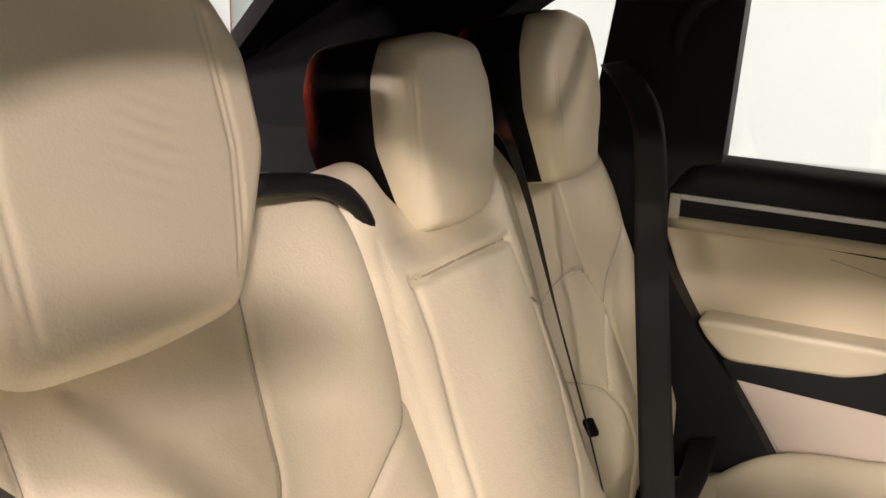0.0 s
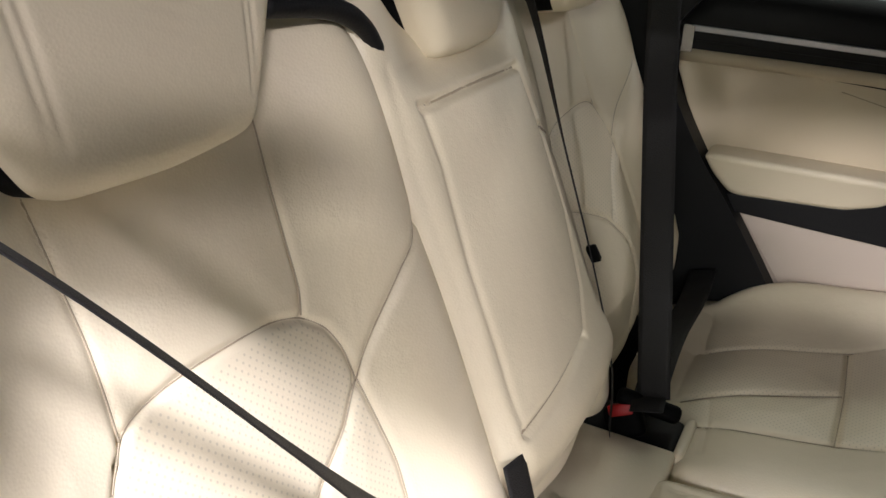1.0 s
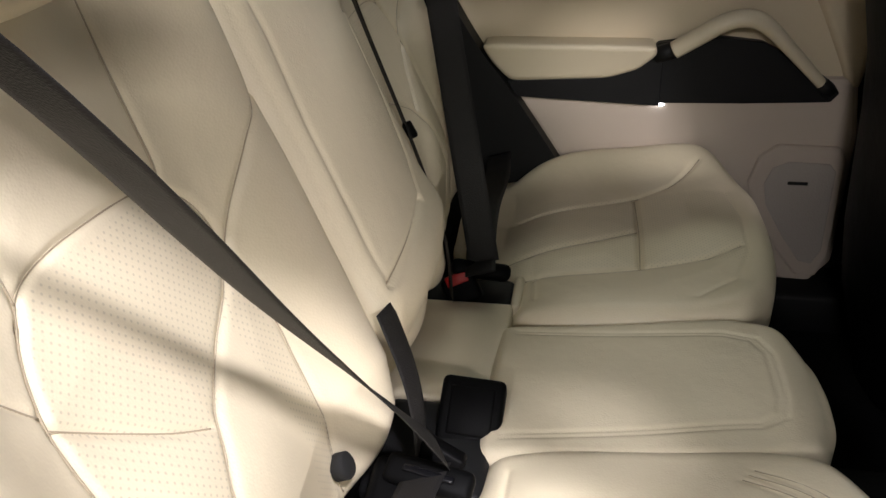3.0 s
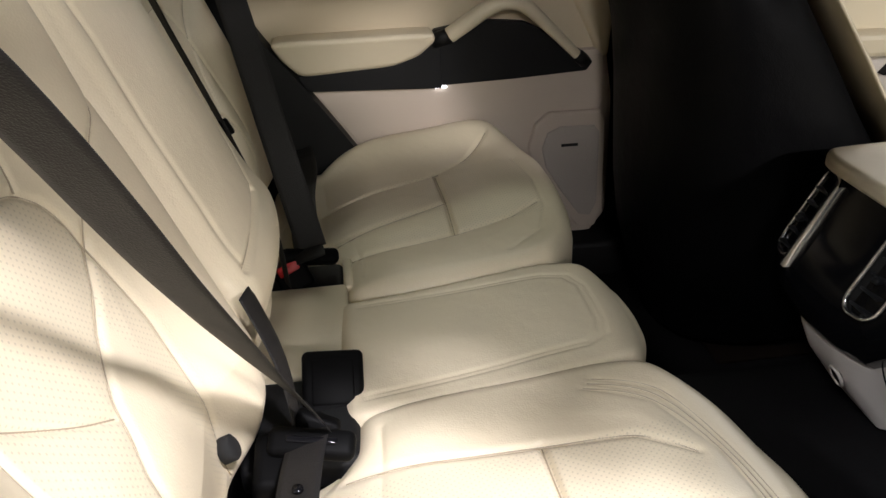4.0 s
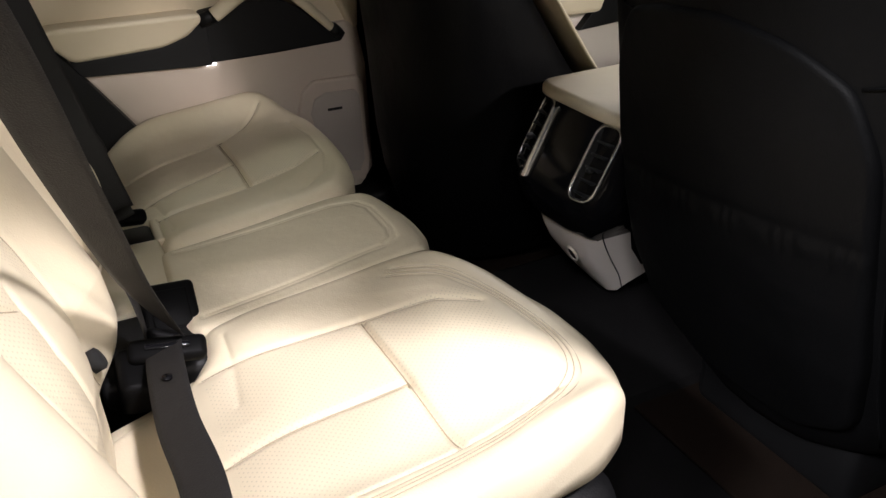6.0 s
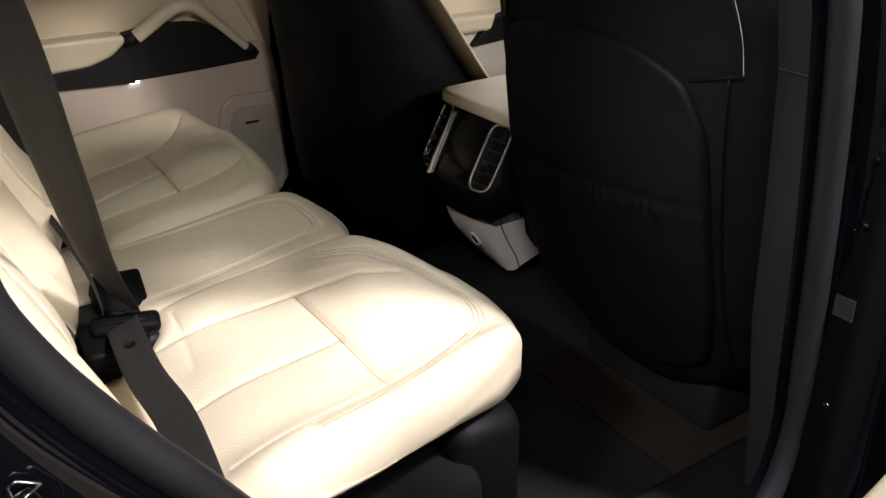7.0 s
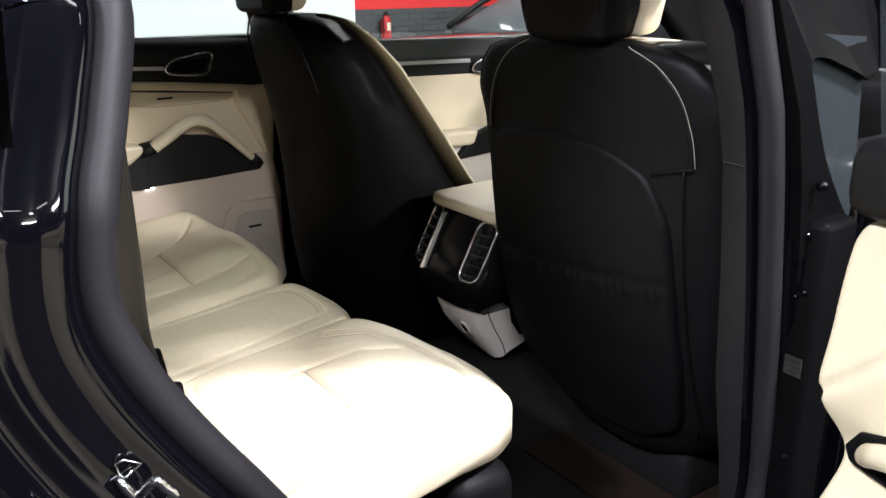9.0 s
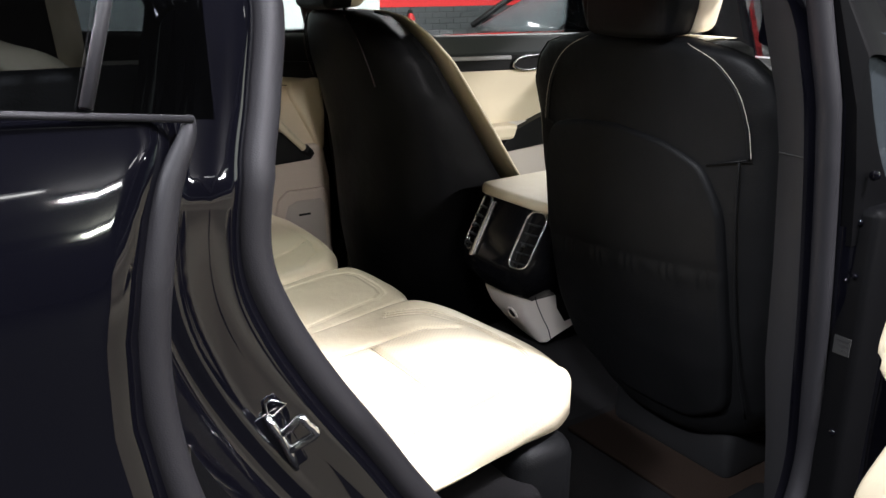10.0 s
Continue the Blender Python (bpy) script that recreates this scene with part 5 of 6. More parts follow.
# ---- front seats ----
def front_seat(s):
    y0 = -0.446 if s < 0 else 0.455
    seat = thing("front_seat", (0.95, y0, 0.5), "front car seat with black leather back and cream edge" if s < 0 else "front car seat set further back with black leather back", "car seat", "front seats")
    # rows of z, rear x, front x, half width
    if s < 0:
        rows = [(0.60, 0.882, 1.20, 0.15), (0.625, 0.868, 1.19, 0.195), (0.66, 0.856, 1.18, 0.225), (0.70, 0.842, 1.16, 0.25), (0.80, 0.808, 1.10, 0.27), (0.90, 0.784, 1.035, 0.283), (1.0, 0.766, 0.965, 0.289), (1.10, 0.752, 0.898, 0.289), (1.20, 0.744, 0.832, 0.287), (1.27, 0.738, 0.79, 0.281), (1.32, 0.734, 0.77, 0.258), (1.35, 0.732, 0.755, 0.222), (1.365, 0.731, 0.75, 0.17), (1.374, 0.735, 0.745, 0.11)]
    else:
        rows = [(0.53, 0.72, 1.22, 0.17), (0.60, 0.70, 1.20, 0.205), (0.70, 0.672, 1.16, 0.235), (0.80, 0.660, 1.10, 0.246), (0.90, 0.655, 1.035, 0.25), (1.0, 0.650, 0.962, 0.25), (1.10, 0.640, 0.895, 0.25), (1.20, 0.616, 0.826, 0.247), (1.28, 0.592, 0.775, 0.236), (1.34, 0.576, 0.732, 0.20), (1.38, 0.568, 0.70, 0.15), (1.395, 0.572, 0.66, 0.10)]
    zs = np.linspace(rows[0][0], rows[-1][0], 64)
    xr, xf, hw = (np.interp(zs, [r[0] for r in rows], [r[k] for r in rows]) for k in (1, 2, 3))
    curl = 0.028 if s < 0 else 0.05
    m = 48

    def skin(x_lo, x_hi, grow):
        verts, faces = [], []
        for z, lo, hi, h, g in zip(zs, x_lo, x_hi, hw, grow + 0 * zs):
            cx, hx = (lo + hi) / 2, (hi - lo) / 2
            for k in range(m):
                w = 2 * math.pi * k / m
                cu, sv = math.cos(w), math.sin(w)
                e = 0.42
                dx = math.copysign(abs(cu) ** e, cu) * hx
                dy = math.copysign(abs(sv) ** 0.55, sv) * (h + g)
                if s < 0 and dy > 0:
                    dy *= 1 + 0.032 / h
                bow = curl * (dy / (h + g)) ** 2 * (1 if dx < 0 else 0)
                verts.append((cx + dx + bow * min(1, hx / 0.06), y0 + dy, z))
        for i in range(len(zs) - 1):
            for k in range(m):
                a, b = i * m, (i + 1) * m
                faces.append((a + k, a + (k + 1) % m, b + (k + 1) % m, b + k))
        faces += [tuple(range((len(zs) - 1) * m, len(zs) * m)), tuple(reversed(range(m)))]
        return verts, faces
    deep = 0.055 if s < 0 else 0.038
    v, f = skin(xr, np.maximum(xf - 0.012 + deep, xr + 0.012), 0)
    back = mesh_part("back_shell", v, f, BLACK_LEATHER, seat, "black leather seat back")
    v, f = skin(np.maximum(xf - 0.016 + deep, xr + 0.008), xf + (0.006 if s > 0 else 0.05) + deep, 0.004 if s > 0 else -0.05 - 0.2 * np.clip((zs - 1.0) / 0.2, 0, 1))
    mesh_part("front_pad", v, f, CREAM, seat, "cream leather front of the seat")

    def rear_x(y, z):
        t = np.interp(z, zs, xr)
        h = np.interp(z, zs, hw)
        return float(t + curl * ((y - y0) / h) ** 2)
    # pocket, a stretched panel with a gathered hem
    o = [(-0.205, 0.975), (-0.199, 1.10), (-0.160, 1.175), (-0.083, 1.206), (0.024, 1.222), (0.144, 1.214), (0.225, 1.195), (0.252, 1.13), (0.258, 0.98), (0.250, 0.82), (0.222, 0.70), (0.10, 0.645), (-0.10, 0.645), (-0.185, 0.70), (-0.205, 0.82)]

    def crown(u, w):
        at = w - (0.958 - 0.098 * u)
        hem = np.exp(-(at / 0.014) ** 2)
        return 0.007 + 0.0012 * hem + 0.0014 * hem * np.sin(u * 230 + 2.5 * np.sin(u * 70)) - 0.0016 * np.exp(-((at - 0.018) / 0.008) ** 2) + 0.003 * np.clip(-at / 0.1, 0, 1)
    v, f, sl = pad(o, 0.02, 0.012, crown, (), 0, 0.03, 260, 60, 6)
    pv = [(rear_x(y0 + a[0], min(1.37, a[1])) - a[2], y0 + a[0], a[1]) for a in v]
    if s < 0:
        mesh_part("pocket", pv, [tuple(reversed(q)) for q in f], BLACK_LEATHER, back, "stretched black storage pocket")
    # piping and light stitching beside the shoulders
    for sg in (-1, 1):
        line = curve_through([(sg * 0.110, 1.366, 0), (sg * 0.167, 1.341, 0), (sg * 0.209, 1.30, 0), (sg * 0.231, 1.248, 0), (sg * 0.239, 1.197, 0)] if s < 0 else [(sg * 0.10, 1.385, 0), (sg * 0.14, 1.345, 0), (sg * 0.165, 1.28, 0), (sg * 0.172, 1.22, 0)], 10)
        path = [(rear_x(y0 + p.x, p.y) - 0.001, y0 + p.x, p.y) for p in line]
        v, f = tube(path, 0.0026, 8)
        mesh_part("piping", v, f, BLACK_LEATHER, back)
        sv, sf = [], []
        for i in range(0, len(path) - 1):
            a, c = Vector(path[i]), Vector(path[i + 1])
            for k in range(2):
                p, q = a.lerp(c, (k + 0.15) / 2), a.lerp(c, (k + 0.75) / 2)
                off = Vector((-0.003, sg * 0.006, 0.002))
                tv, tf = tube([p + off, q + off], 0.00055, 5)
                sf += [tuple(i2 + len(sv) for i2 in q2) for q2 in tf]
                sv += tv
        tagged(mesh_part("stitching", sv, sf, THREAD if s < 0 else DULL_THREAD, back, "cream stitched seam" if s < 0 else "brown stitched seam"), kind="stuff")
        if s > 0:
            continue
        path = [(rear_x(y0 + sg * 0.222, z) + 0.0012, y0 + sg * 0.222, z) for z in np.linspace(1.195, 0.70, 20)]
        v, f = tube(path, 0.0019, 8)
        mesh_part("side_piping", v, f, BLACK_LEATHER, back)
        v, f = tube([(rear_x(y0 + sg * 0.239, 1.197) - 0.001, y0 + sg * 0.239, 1.197), (rear_x(y0 + sg * 0.165, 1.178), y0 + sg * 0.165, 1.176)], 0.0015, 8)
        mesh_part("cross_seam", v, f, BLACK_LEATHER, back)
    # headrest: black behind, cream in front
    h0, hx = (1.378, 0.0) if s < 0 else (1.402, -0.155)
    o = [(-0.09, 0.0), (0.0, -0.003), (0.09, 0.0), (0.108, 0.05), (0.112, 0.12), (0.10, 0.18), (0.0, 0.195), (-0.10, 0.18), (-0.112, 0.12), (-0.108, 0.05)]
    v, f, sl = pad(o, 0.0, 0.02, lambda u, w: 0.07 - 0.5 * u ** 2, [([(-0.085, 0.0), (-0.085, 0.19)], 0.002, 0.003), ([(0.085, 0.0), (0.085, 0.19)], 0.002, 0.003)], 0, 0.03, 200, 40, 8)
    v[:, 0] *= -1
    hr = mesh_part("headrest", placed(v, (0.775 + hx, y0, h0), (0, 1, 0), (-0.08, 0, 1), (-1, 0, -0.08)), f, BLACK_LEATHER, seat, "black leather headrest")
    v, f, sl = pad([(u * 1.03, w) for u, w in o], 0.0, 0.03, lambda u, w: (0.075 if s < 0 else 0.045) - 0.5 * u ** 2, (), 0, 0.03, 160, 30, 8)
    mesh_part("front_face", placed(v, (0.778 + hx, y0, h0), (0, 1, 0), (-0.08, 0, 1), (1, 0, 0.08)), f, CREAM, hr, "cream leather front of the headrest")
    v, f = tube([(0.80 + hx, y0 - 0.121, h0 + 0.09), (0.80 + hx, y0 - 0.128, h0 + 0.09)], 0.022, 18)
    mesh_part("side_button", v, f, BLACK_PLASTIC, hr)
    for dy in (-0.05, 0.05):
        v, f = tube([(0.775 + hx, y0 + dy, 1.34), (0.78 + hx, y0 + dy, 1.41)], 0.006, 8)
        mesh_part("post", v, f, CHROME, hr)
    part("seat_base", box(0.98, 1.45, y0 - 0.19, y0 + 0.19, 0.64, 0.78, 0.04), CREAM, seat, "cream leather seat cushion")
    part("runner", box(0.92, 1.40, y0 - 0.16, y0 + 0.16, 0.50, 0.65, 0.02), BLACK_PLASTIC, seat, "black seat frame on its runners")
    return seat


front_seat(-1)
front_seat(1)

# ---- centre console ----
con = thing("centre_console", (0.95, 0.01, 0.6), "centre console with rear air vents, gloss black panel and cream lid", "console")
CY = 0.012
part("core", box(0.875, 1.7, CY - 0.12, CY + 0.12, 0.80, 0.945, 0.015), BLACK_PLASTIC, con, "black console body")
part("plinth", box(0.93, 1.7, CY - 0.085, CY + 0.085, 0.60, 0.80, 0.015), BLACK_PLASTIC, con)
# panel sloping back toward its foot
verts, faces = [], []
rows = [(0.972, 0.856, 0.138), (0.958, 0.850, 0.138), (0.90, 0.819, 0.137), (0.832, 0.782, 0.134), (0.79, 0.778, 0.125), (0.762, 0.792, 0.112), (0.742, 0.82, 0.10)]
cols = 12
for z, x, h in rows:
    for j in range(cols + 1):
        t = j / cols * 2 - 1
        verts.append((x + 0.020 * abs(t) ** 3, CY + h * t, z))
    verts.append((0.95, CY + h, z))
    verts.append((0.95, CY - h, z))
w = cols + 3
for k in range(len(rows) - 1):
    for j in range(cols + 2):
        a = k * w + j
        faces.append((a, a + 1, a + w + 1, a + w))
    a = k * w
    faces.append((a + w - 1, a, a + w, a + 2 * w - 1))
panel = mesh_part("vent_panel", verts, faces, BLACK_GLOSS, con, "gloss black vent panel")


def panel_x(z):
    return float(np.interp(z, [r[0] for r in reversed(rows)], [r[1] for r in reversed(rows)]))


for s in (-1, 1):
    # corner points in y, z; the vents lean outward at the top
    ring = []
    for cy, cz, a0 in ((0.104, 0.938, 0), (0.088, 0.938, 90), (0.088, 0.855, 180), (0.104, 0.855, 270)):
        for k in range(5):
            w2 = radians(a0 + 22.5 * k)
            ring.append((cy + 0.018 * math.cos(w2), cz + 0.020 * math.sin(w2)))
    pts = []
    for y, z in ring:
        pts.append((panel_x(z) - 0.004 + 0.020 * (y / 0.13) ** 3, CY + s * y, z))
    loop_pts = [Vector(p) for p in pts]
    v, f = tube(loop_pts, 0.0040, 8, True)
    vent = mesh_part("vent", v, f, CHROME, panel, "satin chrome air vent ring")
    bm = bmesh.new()
    vs = [bm.verts.new((p.x + 0.0032, p.y, p.z)) for p in loop_pts]
    bm.faces.new(vs)
    part("vent_throat", bm, DARK, panel, smooth=False)
    for k in range(5):
        z = 0.846 + 0.021 * k
        ya, yb = 0.076, 0.114
        bm = box(-0.0012, 0.010, min(CY + s * ya, CY + s * yb), max(CY + s * ya, CY + s * yb), z - 0.0016, z + 0.0016, 0.0005)
        part("slat", moved(bm, Matrix.Translation((panel_x(z) + 0.0035, 0, 0))), VENT_GREY, panel)
    part("tab", moved(box(-0.006, 0.004, CY + s * 0.098 - 0.006, CY + s * 0.098 + 0.006, 0.884, 0.892, 0.002), Matrix.Translation((panel_x(0.888) - 0.002, 0, 0))), VENT_GREY, panel)
bar = [(panel_x(z) - 0.009, CY + 0.066, z) for z in (0.828, 0.86, 0.90, 0.952)]
v, f = [], []
for x, y, z in bar:
    v += [(x + 0.012, y - 0.009, z), (x, y - 0.007, z), (x, y + 0.006, z), (x + 0.012, y + 0.008, z)]
for k in range(len(bar) - 1):
    f += [(4 * k + j, 4 * k + j + 1, 4 * k + j + 5, 4 * k + j + 4) for j in range(3)]
mesh_part("chrome_bar", v, f, CHROME, panel, "satin chrome edge of the vent")
o = [(0.845, -0.10), (0.855, -0.138), (0.90, -0.142), (1.30, -0.14), (1.30, 0.14), (0.90, 0.142), (0.855, 0.138), (0.845, 0.10)]
v, f, sl = pad([(u, w + CY) for u, w in o], -0.962, 0.012, lambda u, w: 0.985 + 0.02 * (u - 0.87), (), 0, 0.02, 160, 20, 6)
mesh_part("lid", v, f, CREAM, con, "cream leather armrest lid")
# lower trim
verts, faces = [], []
# z, rear x, the far edge cut slanting where shade hides it, the near edge
rows2 = [(0.778, 0.803, 0.095, -0.086), (0.758, 0.801, 0.088, -0.088), (0.738, 0.803, 0.078, -0.089), (0.712, 0.810, 0.062, -0.090), (0.672, 0.836, 0.032, -0.091), (0.645, 0.858, 0.002, -0.091), (0.628, 0.872, -0.045, -0.090)]
for z, x, yf, yn in rows2:
    verts.append((0.955, yf + 0.012, z))
    for j in range(cols + 1):
        t = j / cols
        side = max(0.0, (t - 0.72) / 0.28)
        turn = max(0.0, (0.25 - t) / 0.25)
        verts.append((x + 0.016 * side ** 2 + 0.035 * turn ** 2, yf + (yn - yf) * t, z + (0.022 * side ** 2 if z > 0.73 else 0.0)))
    for dx in (0.045, 0.085, 0.12):
        verts.append((x + dx * 0.85, yn - 0.002, z + (0.022 if z > 0.73 else 0.03 * (dx / 0.12) * (z < 0.65))))
w = cols + 5
for k in range(len(rows2) - 1):
    for j in range(w - 1):
        a = k * w + j
        faces.append((a, a + w, a + w + 1, a + 1))
trim = mesh_part("lower_trim", verts, faces, PALE, con, "pale grey lower console trim")
face = Vector((-0.92, 0, -0.39))
hub = Vector((0.8105, -0.050, 0.709))
v, f = tube([hub + face * 0.0015, hub - face * 0.02], 0.0120, 22)
mesh_part("socket", v, f, DARK, trim, "round power socket")
rim = [hub + face * 0.001 + Vector((0.39, 0, -0.92)) * (0.0145 * math.sin(a)) + Vector((0, 1, 0)) * (0.0145 * math.cos(a)) for a in np.linspace(0, 2 * math.pi, 28, endpoint=False)]
v, f = tube(rim, 0.0028, 8, True)
mesh_part("socket_ring", v, f, PALE, trim, "pale rim round the socket")
part("socket_flap", box(0.806, 0.8105, -0.060, -0.040, 0.7125, 0.7185, 0.001), DARK, trim)
v, f = tube(curve_through([(0.836, -0.0915, 0.792), (0.846, -0.0925, 0.745), (0.866, -0.0935, 0.700), (0.886, -0.0935, 0.664), (0.897, -0.0925, 0.632)], 5), 0.0012, 6)
mesh_part("seam", v, f, DARK, trim, "dark joint in the trim")

# ---- front of the cabin ----
dash = thing("dashboard", (1.8, 0, 0.7), "black dashboard across the front of the cabin", "dashboard")
part("body", box(1.75, 2.15, -0.74, 0.74, 0.75, 1.22, 0.06), BLACK_LEATHER, dash)
part("hood", box(1.68, 2.0, 0.20, 0.62, 1.12, 1.28, 0.05), BLACK_LEATHER, dash)
near_front = thing("front_door", (1.3, -0.85, 0.5), "closed front car door with black top and glass", "car door", "car doors")
part("inner_panel", box(0.92, 2.0, -0.80, -0.75, 0.50, 1.17, 0.02), PANEL, near_front)
part("top_pad", box(0.92, 2.0, -0.82, -0.745, 1.16, 1.22, 0.015), BLACK_PLASTIC, near_front)
part("outer_skin", box(0.94, 2.1, -0.945, -0.82, 0.45, 1.21, 0.03), PAINT, near_front)
bm = bmesh.new()
bm.faces.new([bm.verts.new(c) for c in ((0.93, -0.872, 1.215), (2.05, -0.872, 1.20), (1.80, -0.80, 1.70), (0.91, -0.80, 1.72))])
pane = part("window_glass", bm, GLASS, near_front, "clear side window glass", smooth=False)
pane.visible_shadow = False
# the reflection on this pane is put in as its grey colour
part("corner_pane", plate([(0.90, 1.105)] + [(x - 0.012, z) for x, z in sweep[2:26]] + [(0.752, 1.40), (0.884, 1.39), (0.892, 1.30), (0.900, 1.24), (0.908, 1.16)], -0.850, -0.838, "xzy", 0), CORNER_GLASS, near_front, "opaque corner pane with a grey reflection painted in", smooth=False)
screen = thing("windscreen", (2.2, 0, 1.2), "sloping clear windscreen with black pillars", "windscreen", kind="structure")
bm = bmesh.new()
bm.faces.new([bm.verts.new(c) for c in ((2.55, -0.72, 1.18), (2.55, 0.72, 1.18), (1.75, 0.60, 1.77), (1.75, -0.60, 1.77))])
pane = part("pane", bm, GLASS, screen, "clear windscreen glass", smooth=False)
pane.visible_shadow = False
for s in (-1, 1):
    v, f = tube([(2.6, s * 0.78, 1.16), (2.2, s * 0.72, 1.46), (1.75, s * 0.64, 1.77), (1.2, s * 0.62, 1.79)], 0.045, 10)
    mesh_part("roof_pillar", v, f, LINING, screen)
roof = tagged(part("roof", box(-0.66, 1.9, -0.62, 0.64, 1.805, 1.84, 0.02), PAINT, None), "black glossy car roof", "car roof", kind="structure")

# ---- the rest of the car's body ----
shell = thing("car_body", (0.9, 0, 0.3), "glossy black body of the sports utility car with its wheels", "car body", kind="structure")
mesh_part("far_quarter_panel", FAR_QUARTER[0], FAR_QUARTER[1], PAINT, shell)


def grid(name, xs, ys, at, mat, keep=lambda x, z: True):
    verts = [at(x, y) for x in xs for y in ys]
    n = len(ys)
    faces = []
    for i in range(len(xs) - 1):
        for j in range(n - 1):
            q = (i * n + j, (i + 1) * n + j, (i + 1) * n + j + 1, i * n + j + 1)
            c = sum((Vector(verts[k]) for k in q), Vector()) / 4
            if keep(c.x, c.z):
                faces.append(q)
    return mesh_part(name, verts, faces, mat, shell)


def bonnet_z(x, y):
    t = (x - 2.15) / 1.2
    return 1.16 - 0.22 * max(0.0, t) ** 1.8 - 0.05 * (y / 0.82) ** 2 - 0.10 * max(0.0, abs(y) - 0.70) / 0.14


grid("bonnet", np.linspace(2.15, 3.38, 16), np.linspace(-0.84, 0.84, 21), lambda x, y: (x, y, bonnet_z(x, y)), PAINT)
for s in (-1, 1):
    grid("front_wing", np.linspace(2.0, 3.38, 24), np.linspace(0.40, 1.0, 14),
         lambda x, u: (x, s * (0.935 - 0.10 * max(0.0, u - 0.8) / 0.2 - 0.12 * max(0.0, x - 2.9) ** 2), 0.40 + (bonnet_z(x, 0.84) - 0.40) * (u - 0.40) / 0.6), PAINT,
         lambda x, z: math.hypot(x - 2.78, z - 0.38) > 0.43)
    part("headlight", box(3.20, 3.40, min(s * 0.50, s * 0.80), max(s * 0.50, s * 0.80), 0.72, 0.86, 0.05), CHROME, shell, "clear headlight")
    part("tail_lamp", box(-1.80, -1.70, min(s * 0.55, s * 0.86), max(s * 0.55, s * 0.86), 0.92, 1.06, 0.03), RED, shell, "red tail lamp")
    for x in (-0.62, 2.78):
        c, d = Vector((x, s * 0.70, 0.38)), Vector((0, s, 0))
        v, f = tube([c, c + d * 0.02, c + d * 0.20, c + d * 0.225], [0.33, 0.38, 0.38, 0.33], 32)
        wheel = mesh_part("wheel", v, f, BLACK_PLASTIC, shell, "black tyre")
        v, f = tube([c + d * 0.20, c + d * 0.232, c + d * 0.236], [0.26, 0.26, 0.24], 28)
        mesh_part("rim", v, f, CHROME, wheel, "alloy rim")
part("front_bumper", box(3.28, 3.46, -0.86, 0.86, 0.32, 0.74, 0.08, 3), PAINT, shell)
part("grille", box(3.44, 3.475, -0.45, 0.45, 0.45, 0.66, 0.01), BLACK_PLASTIC, shell)
part("tailgate", box(-1.78, -1.70, -0.84, 0.84, 0.55, 1.30, 0.04), PAINT, shell)
part("rear_bumper", box(-1.86, -1.62, -0.88, 0.88, 0.34, 0.62, 0.07, 3), PAINT, shell)


# ---- beyond the car ----
ext = thing("fire_extinguisher", (5.37, 7.9, 0.75), "red fire extinguisher hanging on the dark brick wall", "fire extinguisher")
v, f = tube([(5.37, 7.90, 0.76), (5.37, 7.90, 0.78), (5.37, 7.90, 1.0), (5.37, 7.90, 1.05), (5.37, 7.90, 1.07)], [0.05, 0.065, 0.065, 0.045, 0.02], 16)
mesh_part("cylinder", v, f, RED, ext, "red steel cylinder")
part("valve", box(5.34, 5.40, 7.885, 7.915, 1.065, 1.11, 0.006), DARK, ext)
v, f = tube(curve_through([(5.36, 7.88, 1.09), (5.31, 7.86, 1.06), (5.30, 7.85, 0.95), (5.31, 7.85, 0.85)], 5), 0.010, 8)
mesh_part("hose", v, f, DARK, ext)
part("tag", box(5.345, 5.395, 7.833, 7.835, 0.88, 0.98, 0), THREAD, ext, smooth=False)


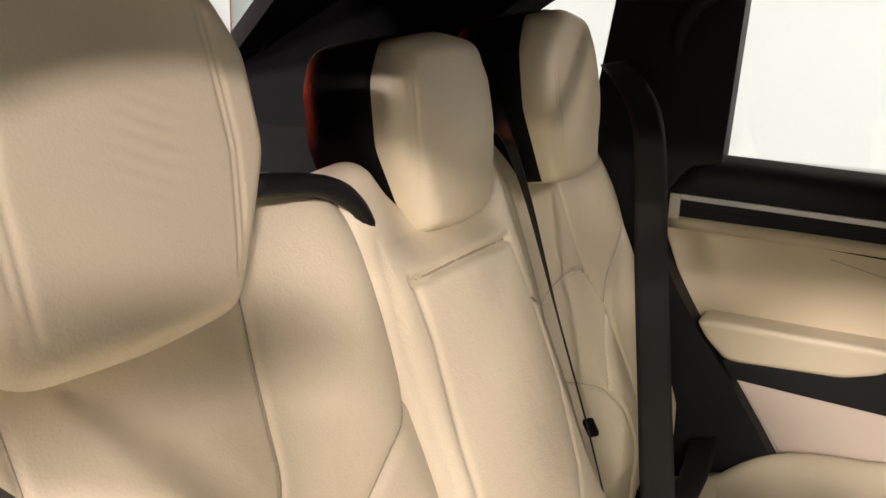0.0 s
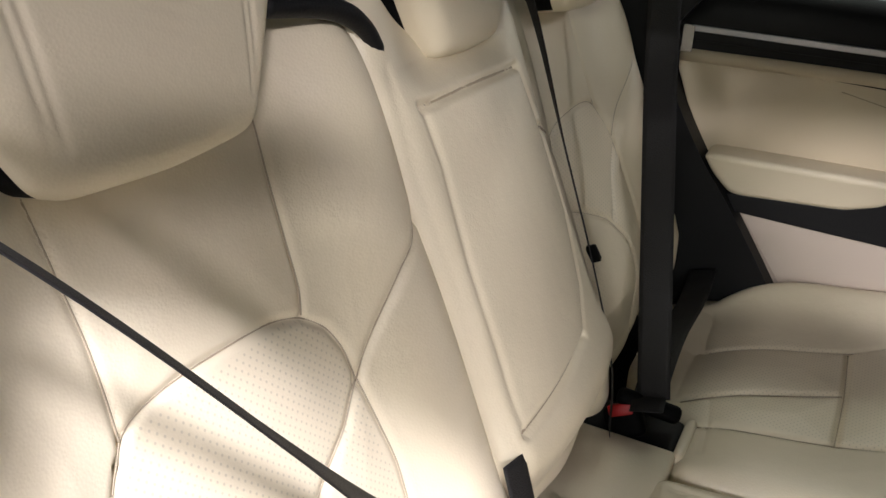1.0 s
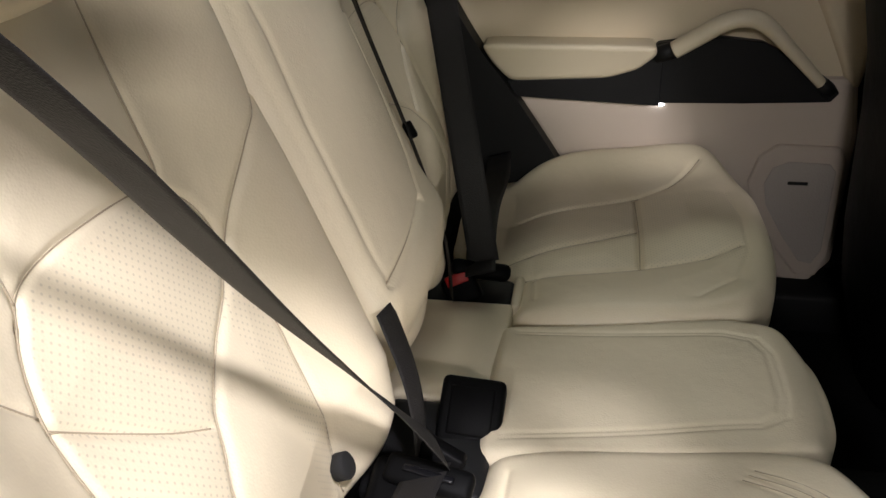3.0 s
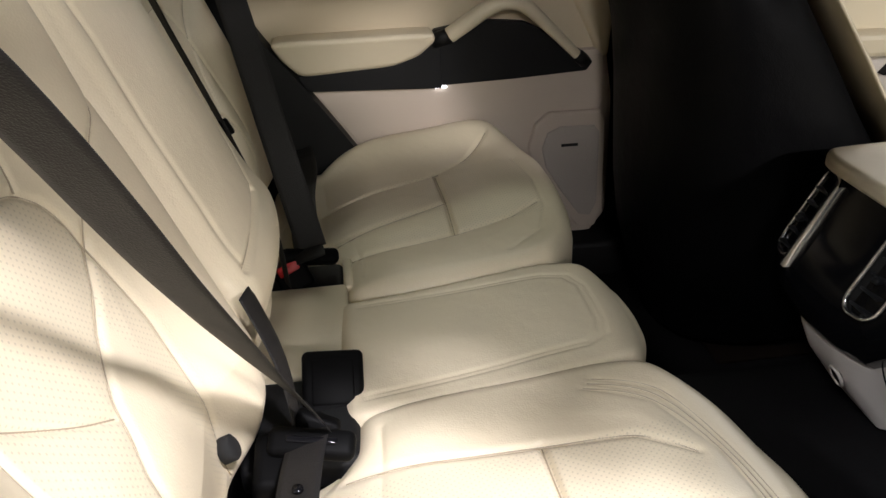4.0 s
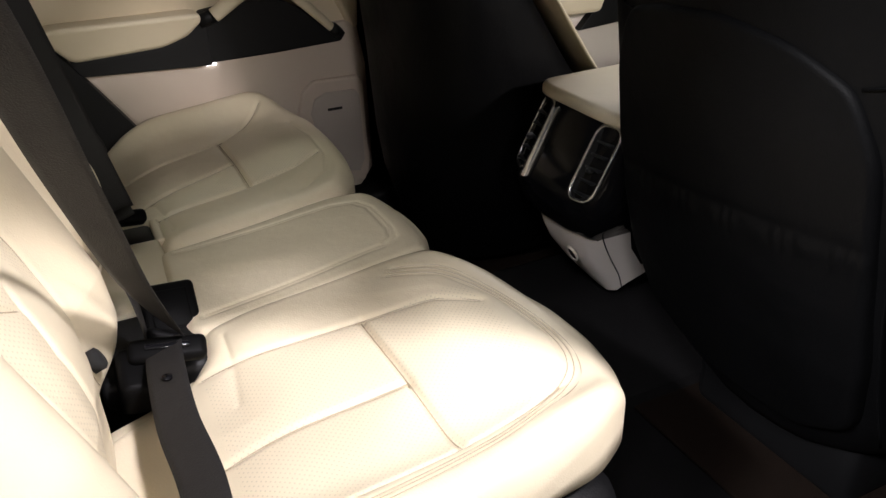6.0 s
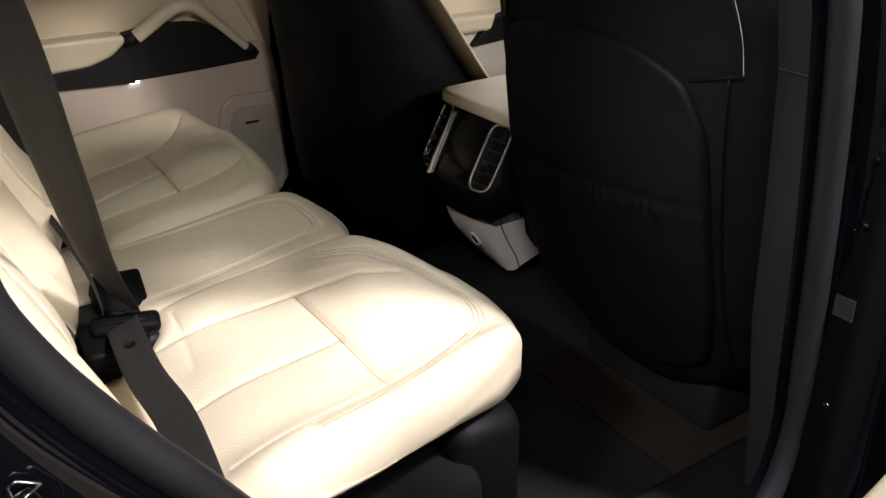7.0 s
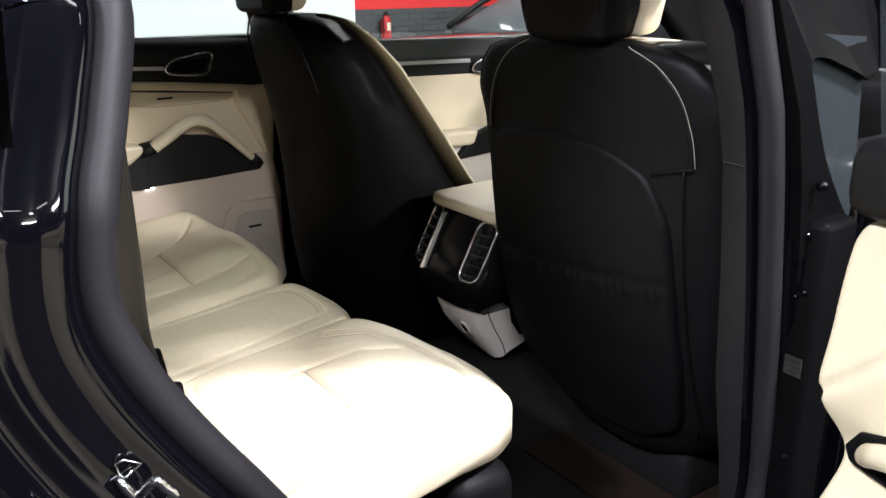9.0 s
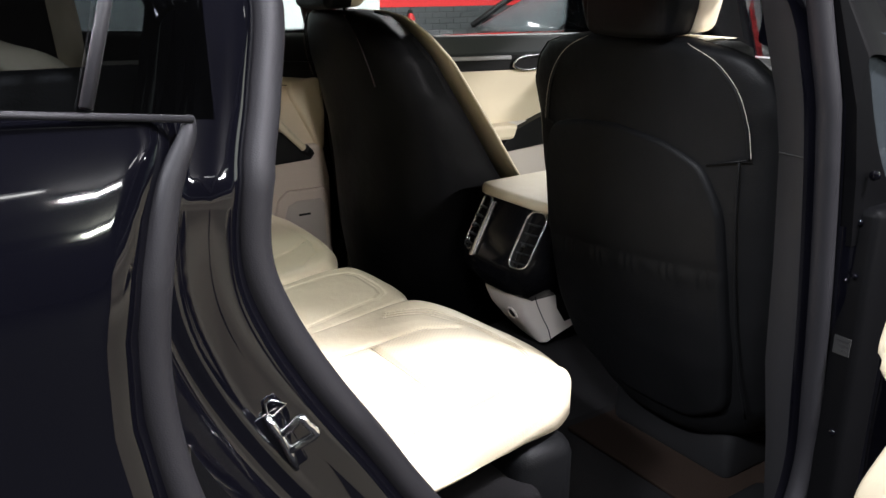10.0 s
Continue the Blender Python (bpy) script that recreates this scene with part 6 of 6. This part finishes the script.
def parked_car(place, turn, mat, label):
    """A parked saloon: lofted body, dark windows, wheels, mirrors and lamps."""
    car = thing("parked_car", place, label, "car", "parked cars")
    m = Matrix.Translation(place) @ Matrix.Rotation(radians(turn), 4, "Z")
    sec = [(-2.2, 0.55, 0.72, 0.80), (-2.0, 0.35, 0.92, 0.88), (-1.2, 0.28, 1.0, 0.91), (0.0, 0.25, 1.0, 0.92), (1.0, 0.28, 0.97, 0.91), (1.9, 0.32, 0.84, 0.86), (2.25, 0.45, 0.68, 0.72)]

    def loft(rows, keep):
        verts, faces = [], []
        k = 16
        for x, z0, z1, h in rows:
            for j in range(k):
                a = 2 * math.pi * j / k
                cu, sv = math.cos(a), math.sin(a)
                verts.append(m @ Vector((x, math.copysign(abs(cu) ** 0.45, cu) * h, (z0 + z1) / 2 + math.copysign(abs(sv) ** 0.6, sv) * (z1 - z0) / 2)))
        for i in range(len(rows) - 1):
            for j in range(k):
                faces.append((i * k + j, (i + 1) * k + j, (i + 1) * k + (j + 1) % k, i * k + (j + 1) % k))
        faces += [tuple(range(k)), tuple(reversed(range((len(rows) - 1) * k, len(rows) * k)))]
        return verts, faces
    v, f = loft(sec, 0)
    mesh_part("body", v, f, mat, car)
    v, f = loft([(-1.75, 0.85, 1.0, 0.70), (-1.0, 0.85, 1.36, 0.68), (0.0, 0.85, 1.43, 0.68), (0.5, 0.85, 1.38, 0.69), (1.25, 0.85, 0.98, 0.74)], 0)
    pane = mesh_part("cabin_glass", v, f, GREY_GLASS, car, "opaque windows with a grey reflection painted in")
    pane.visible_shadow = False
    for sy in (-1, 1):
        for run in ([(1.3, 0.74, 0.97), (0.9, 0.715, 1.2), (0.5, 0.68, 1.38), (0.0, 0.66, 1.43)], [(-0.2, 0.70, 0.97), (-0.25, 0.66, 1.42)], [(-1.75, 0.70, 0.95), (-1.05, 0.66, 1.34), (0.0, 0.66, 1.43)]):
            tv, tf = tube([m @ Vector((a, sy * b2, c)) for a, b2, c in run], 0.035, 8)
            mesh_part("pillar", tv, tf, BLACK_PLASTIC, car)
    v, f = loft([(-1.05, 1.30, 1.385, 0.60), (0.0, 1.36, 1.455, 0.62), (0.5, 1.32, 1.405, 0.62)], 0)
    mesh_part("roof", v, f, mat, car)
    for x in (-1.35, 1.4):
        for sy in (-1, 1):
            c = m @ Vector((x, sy * 0.80, 0.33))
            d = (m.to_3x3() @ Vector((0, sy, 0))).normalized()
            v, f = tube([c, c + d * 0.03, c + d * 0.13, c + d * 0.14], [0.30, 0.33, 0.33, 0.28], 24)
            wheel = mesh_part("wheel", v, f, BLACK_PLASTIC, car, "black tyre")
            v, f = tube([c + d * 0.12, c + d * 0.146], [0.21, 0.20], 20)
            mesh_part("rim", v, f, CHROME, wheel)
    for sy in (-1, 1):
        part("mirror", moved(moved(box(-0.06, 0.06, -0.11, 0.11, -0.07, 0.07, 0.03), Matrix.Translation((0.85, sy * 0.98, 1.0))), m), mat, car)
        part("headlight", moved(moved(box(-0.10, 0.10, -0.16, 0.16, -0.06, 0.06, 0.03), Matrix.Translation((2.05, sy * 0.62, 0.68))), m), CHROME, car)
    return car


parked_car((6.75, 5.9, 0), 182, DULL_BLACK, "black parked saloon near the brick wall")
parked_car((9.0, 3.0, 0), 150, SILVER_PAINT, "silver parked saloon across the showroom")

# rows of tube lamps under the showroom ceiling
lamp = thing("ceiling_light", (0, -3.2, 4.95), "long lit tube lamp under the showroom ceiling", "lamp", "ceiling lights")
part("body", box(-0.7, 0.7, -3.28, -3.12, 4.93, 4.99, 0.01), WALL_WHITE, lamp)
part("tube", box(-0.68, 0.68, -3.26, -3.14, 4.905, 4.928, 0.006), LAMP_WHITE, lamp, "lit white tube")
for x in (-6, -3, 3, 6):
    for y in (-7.0, -3.2, 0.6, 4.6):
        if x < 0 and y < 0:
            continue
        copy_thing(lamp, Matrix.Translation((x, y, 4.95)))
copy_thing(lamp, Matrix.Translation((0, -7.0, 4.95)))
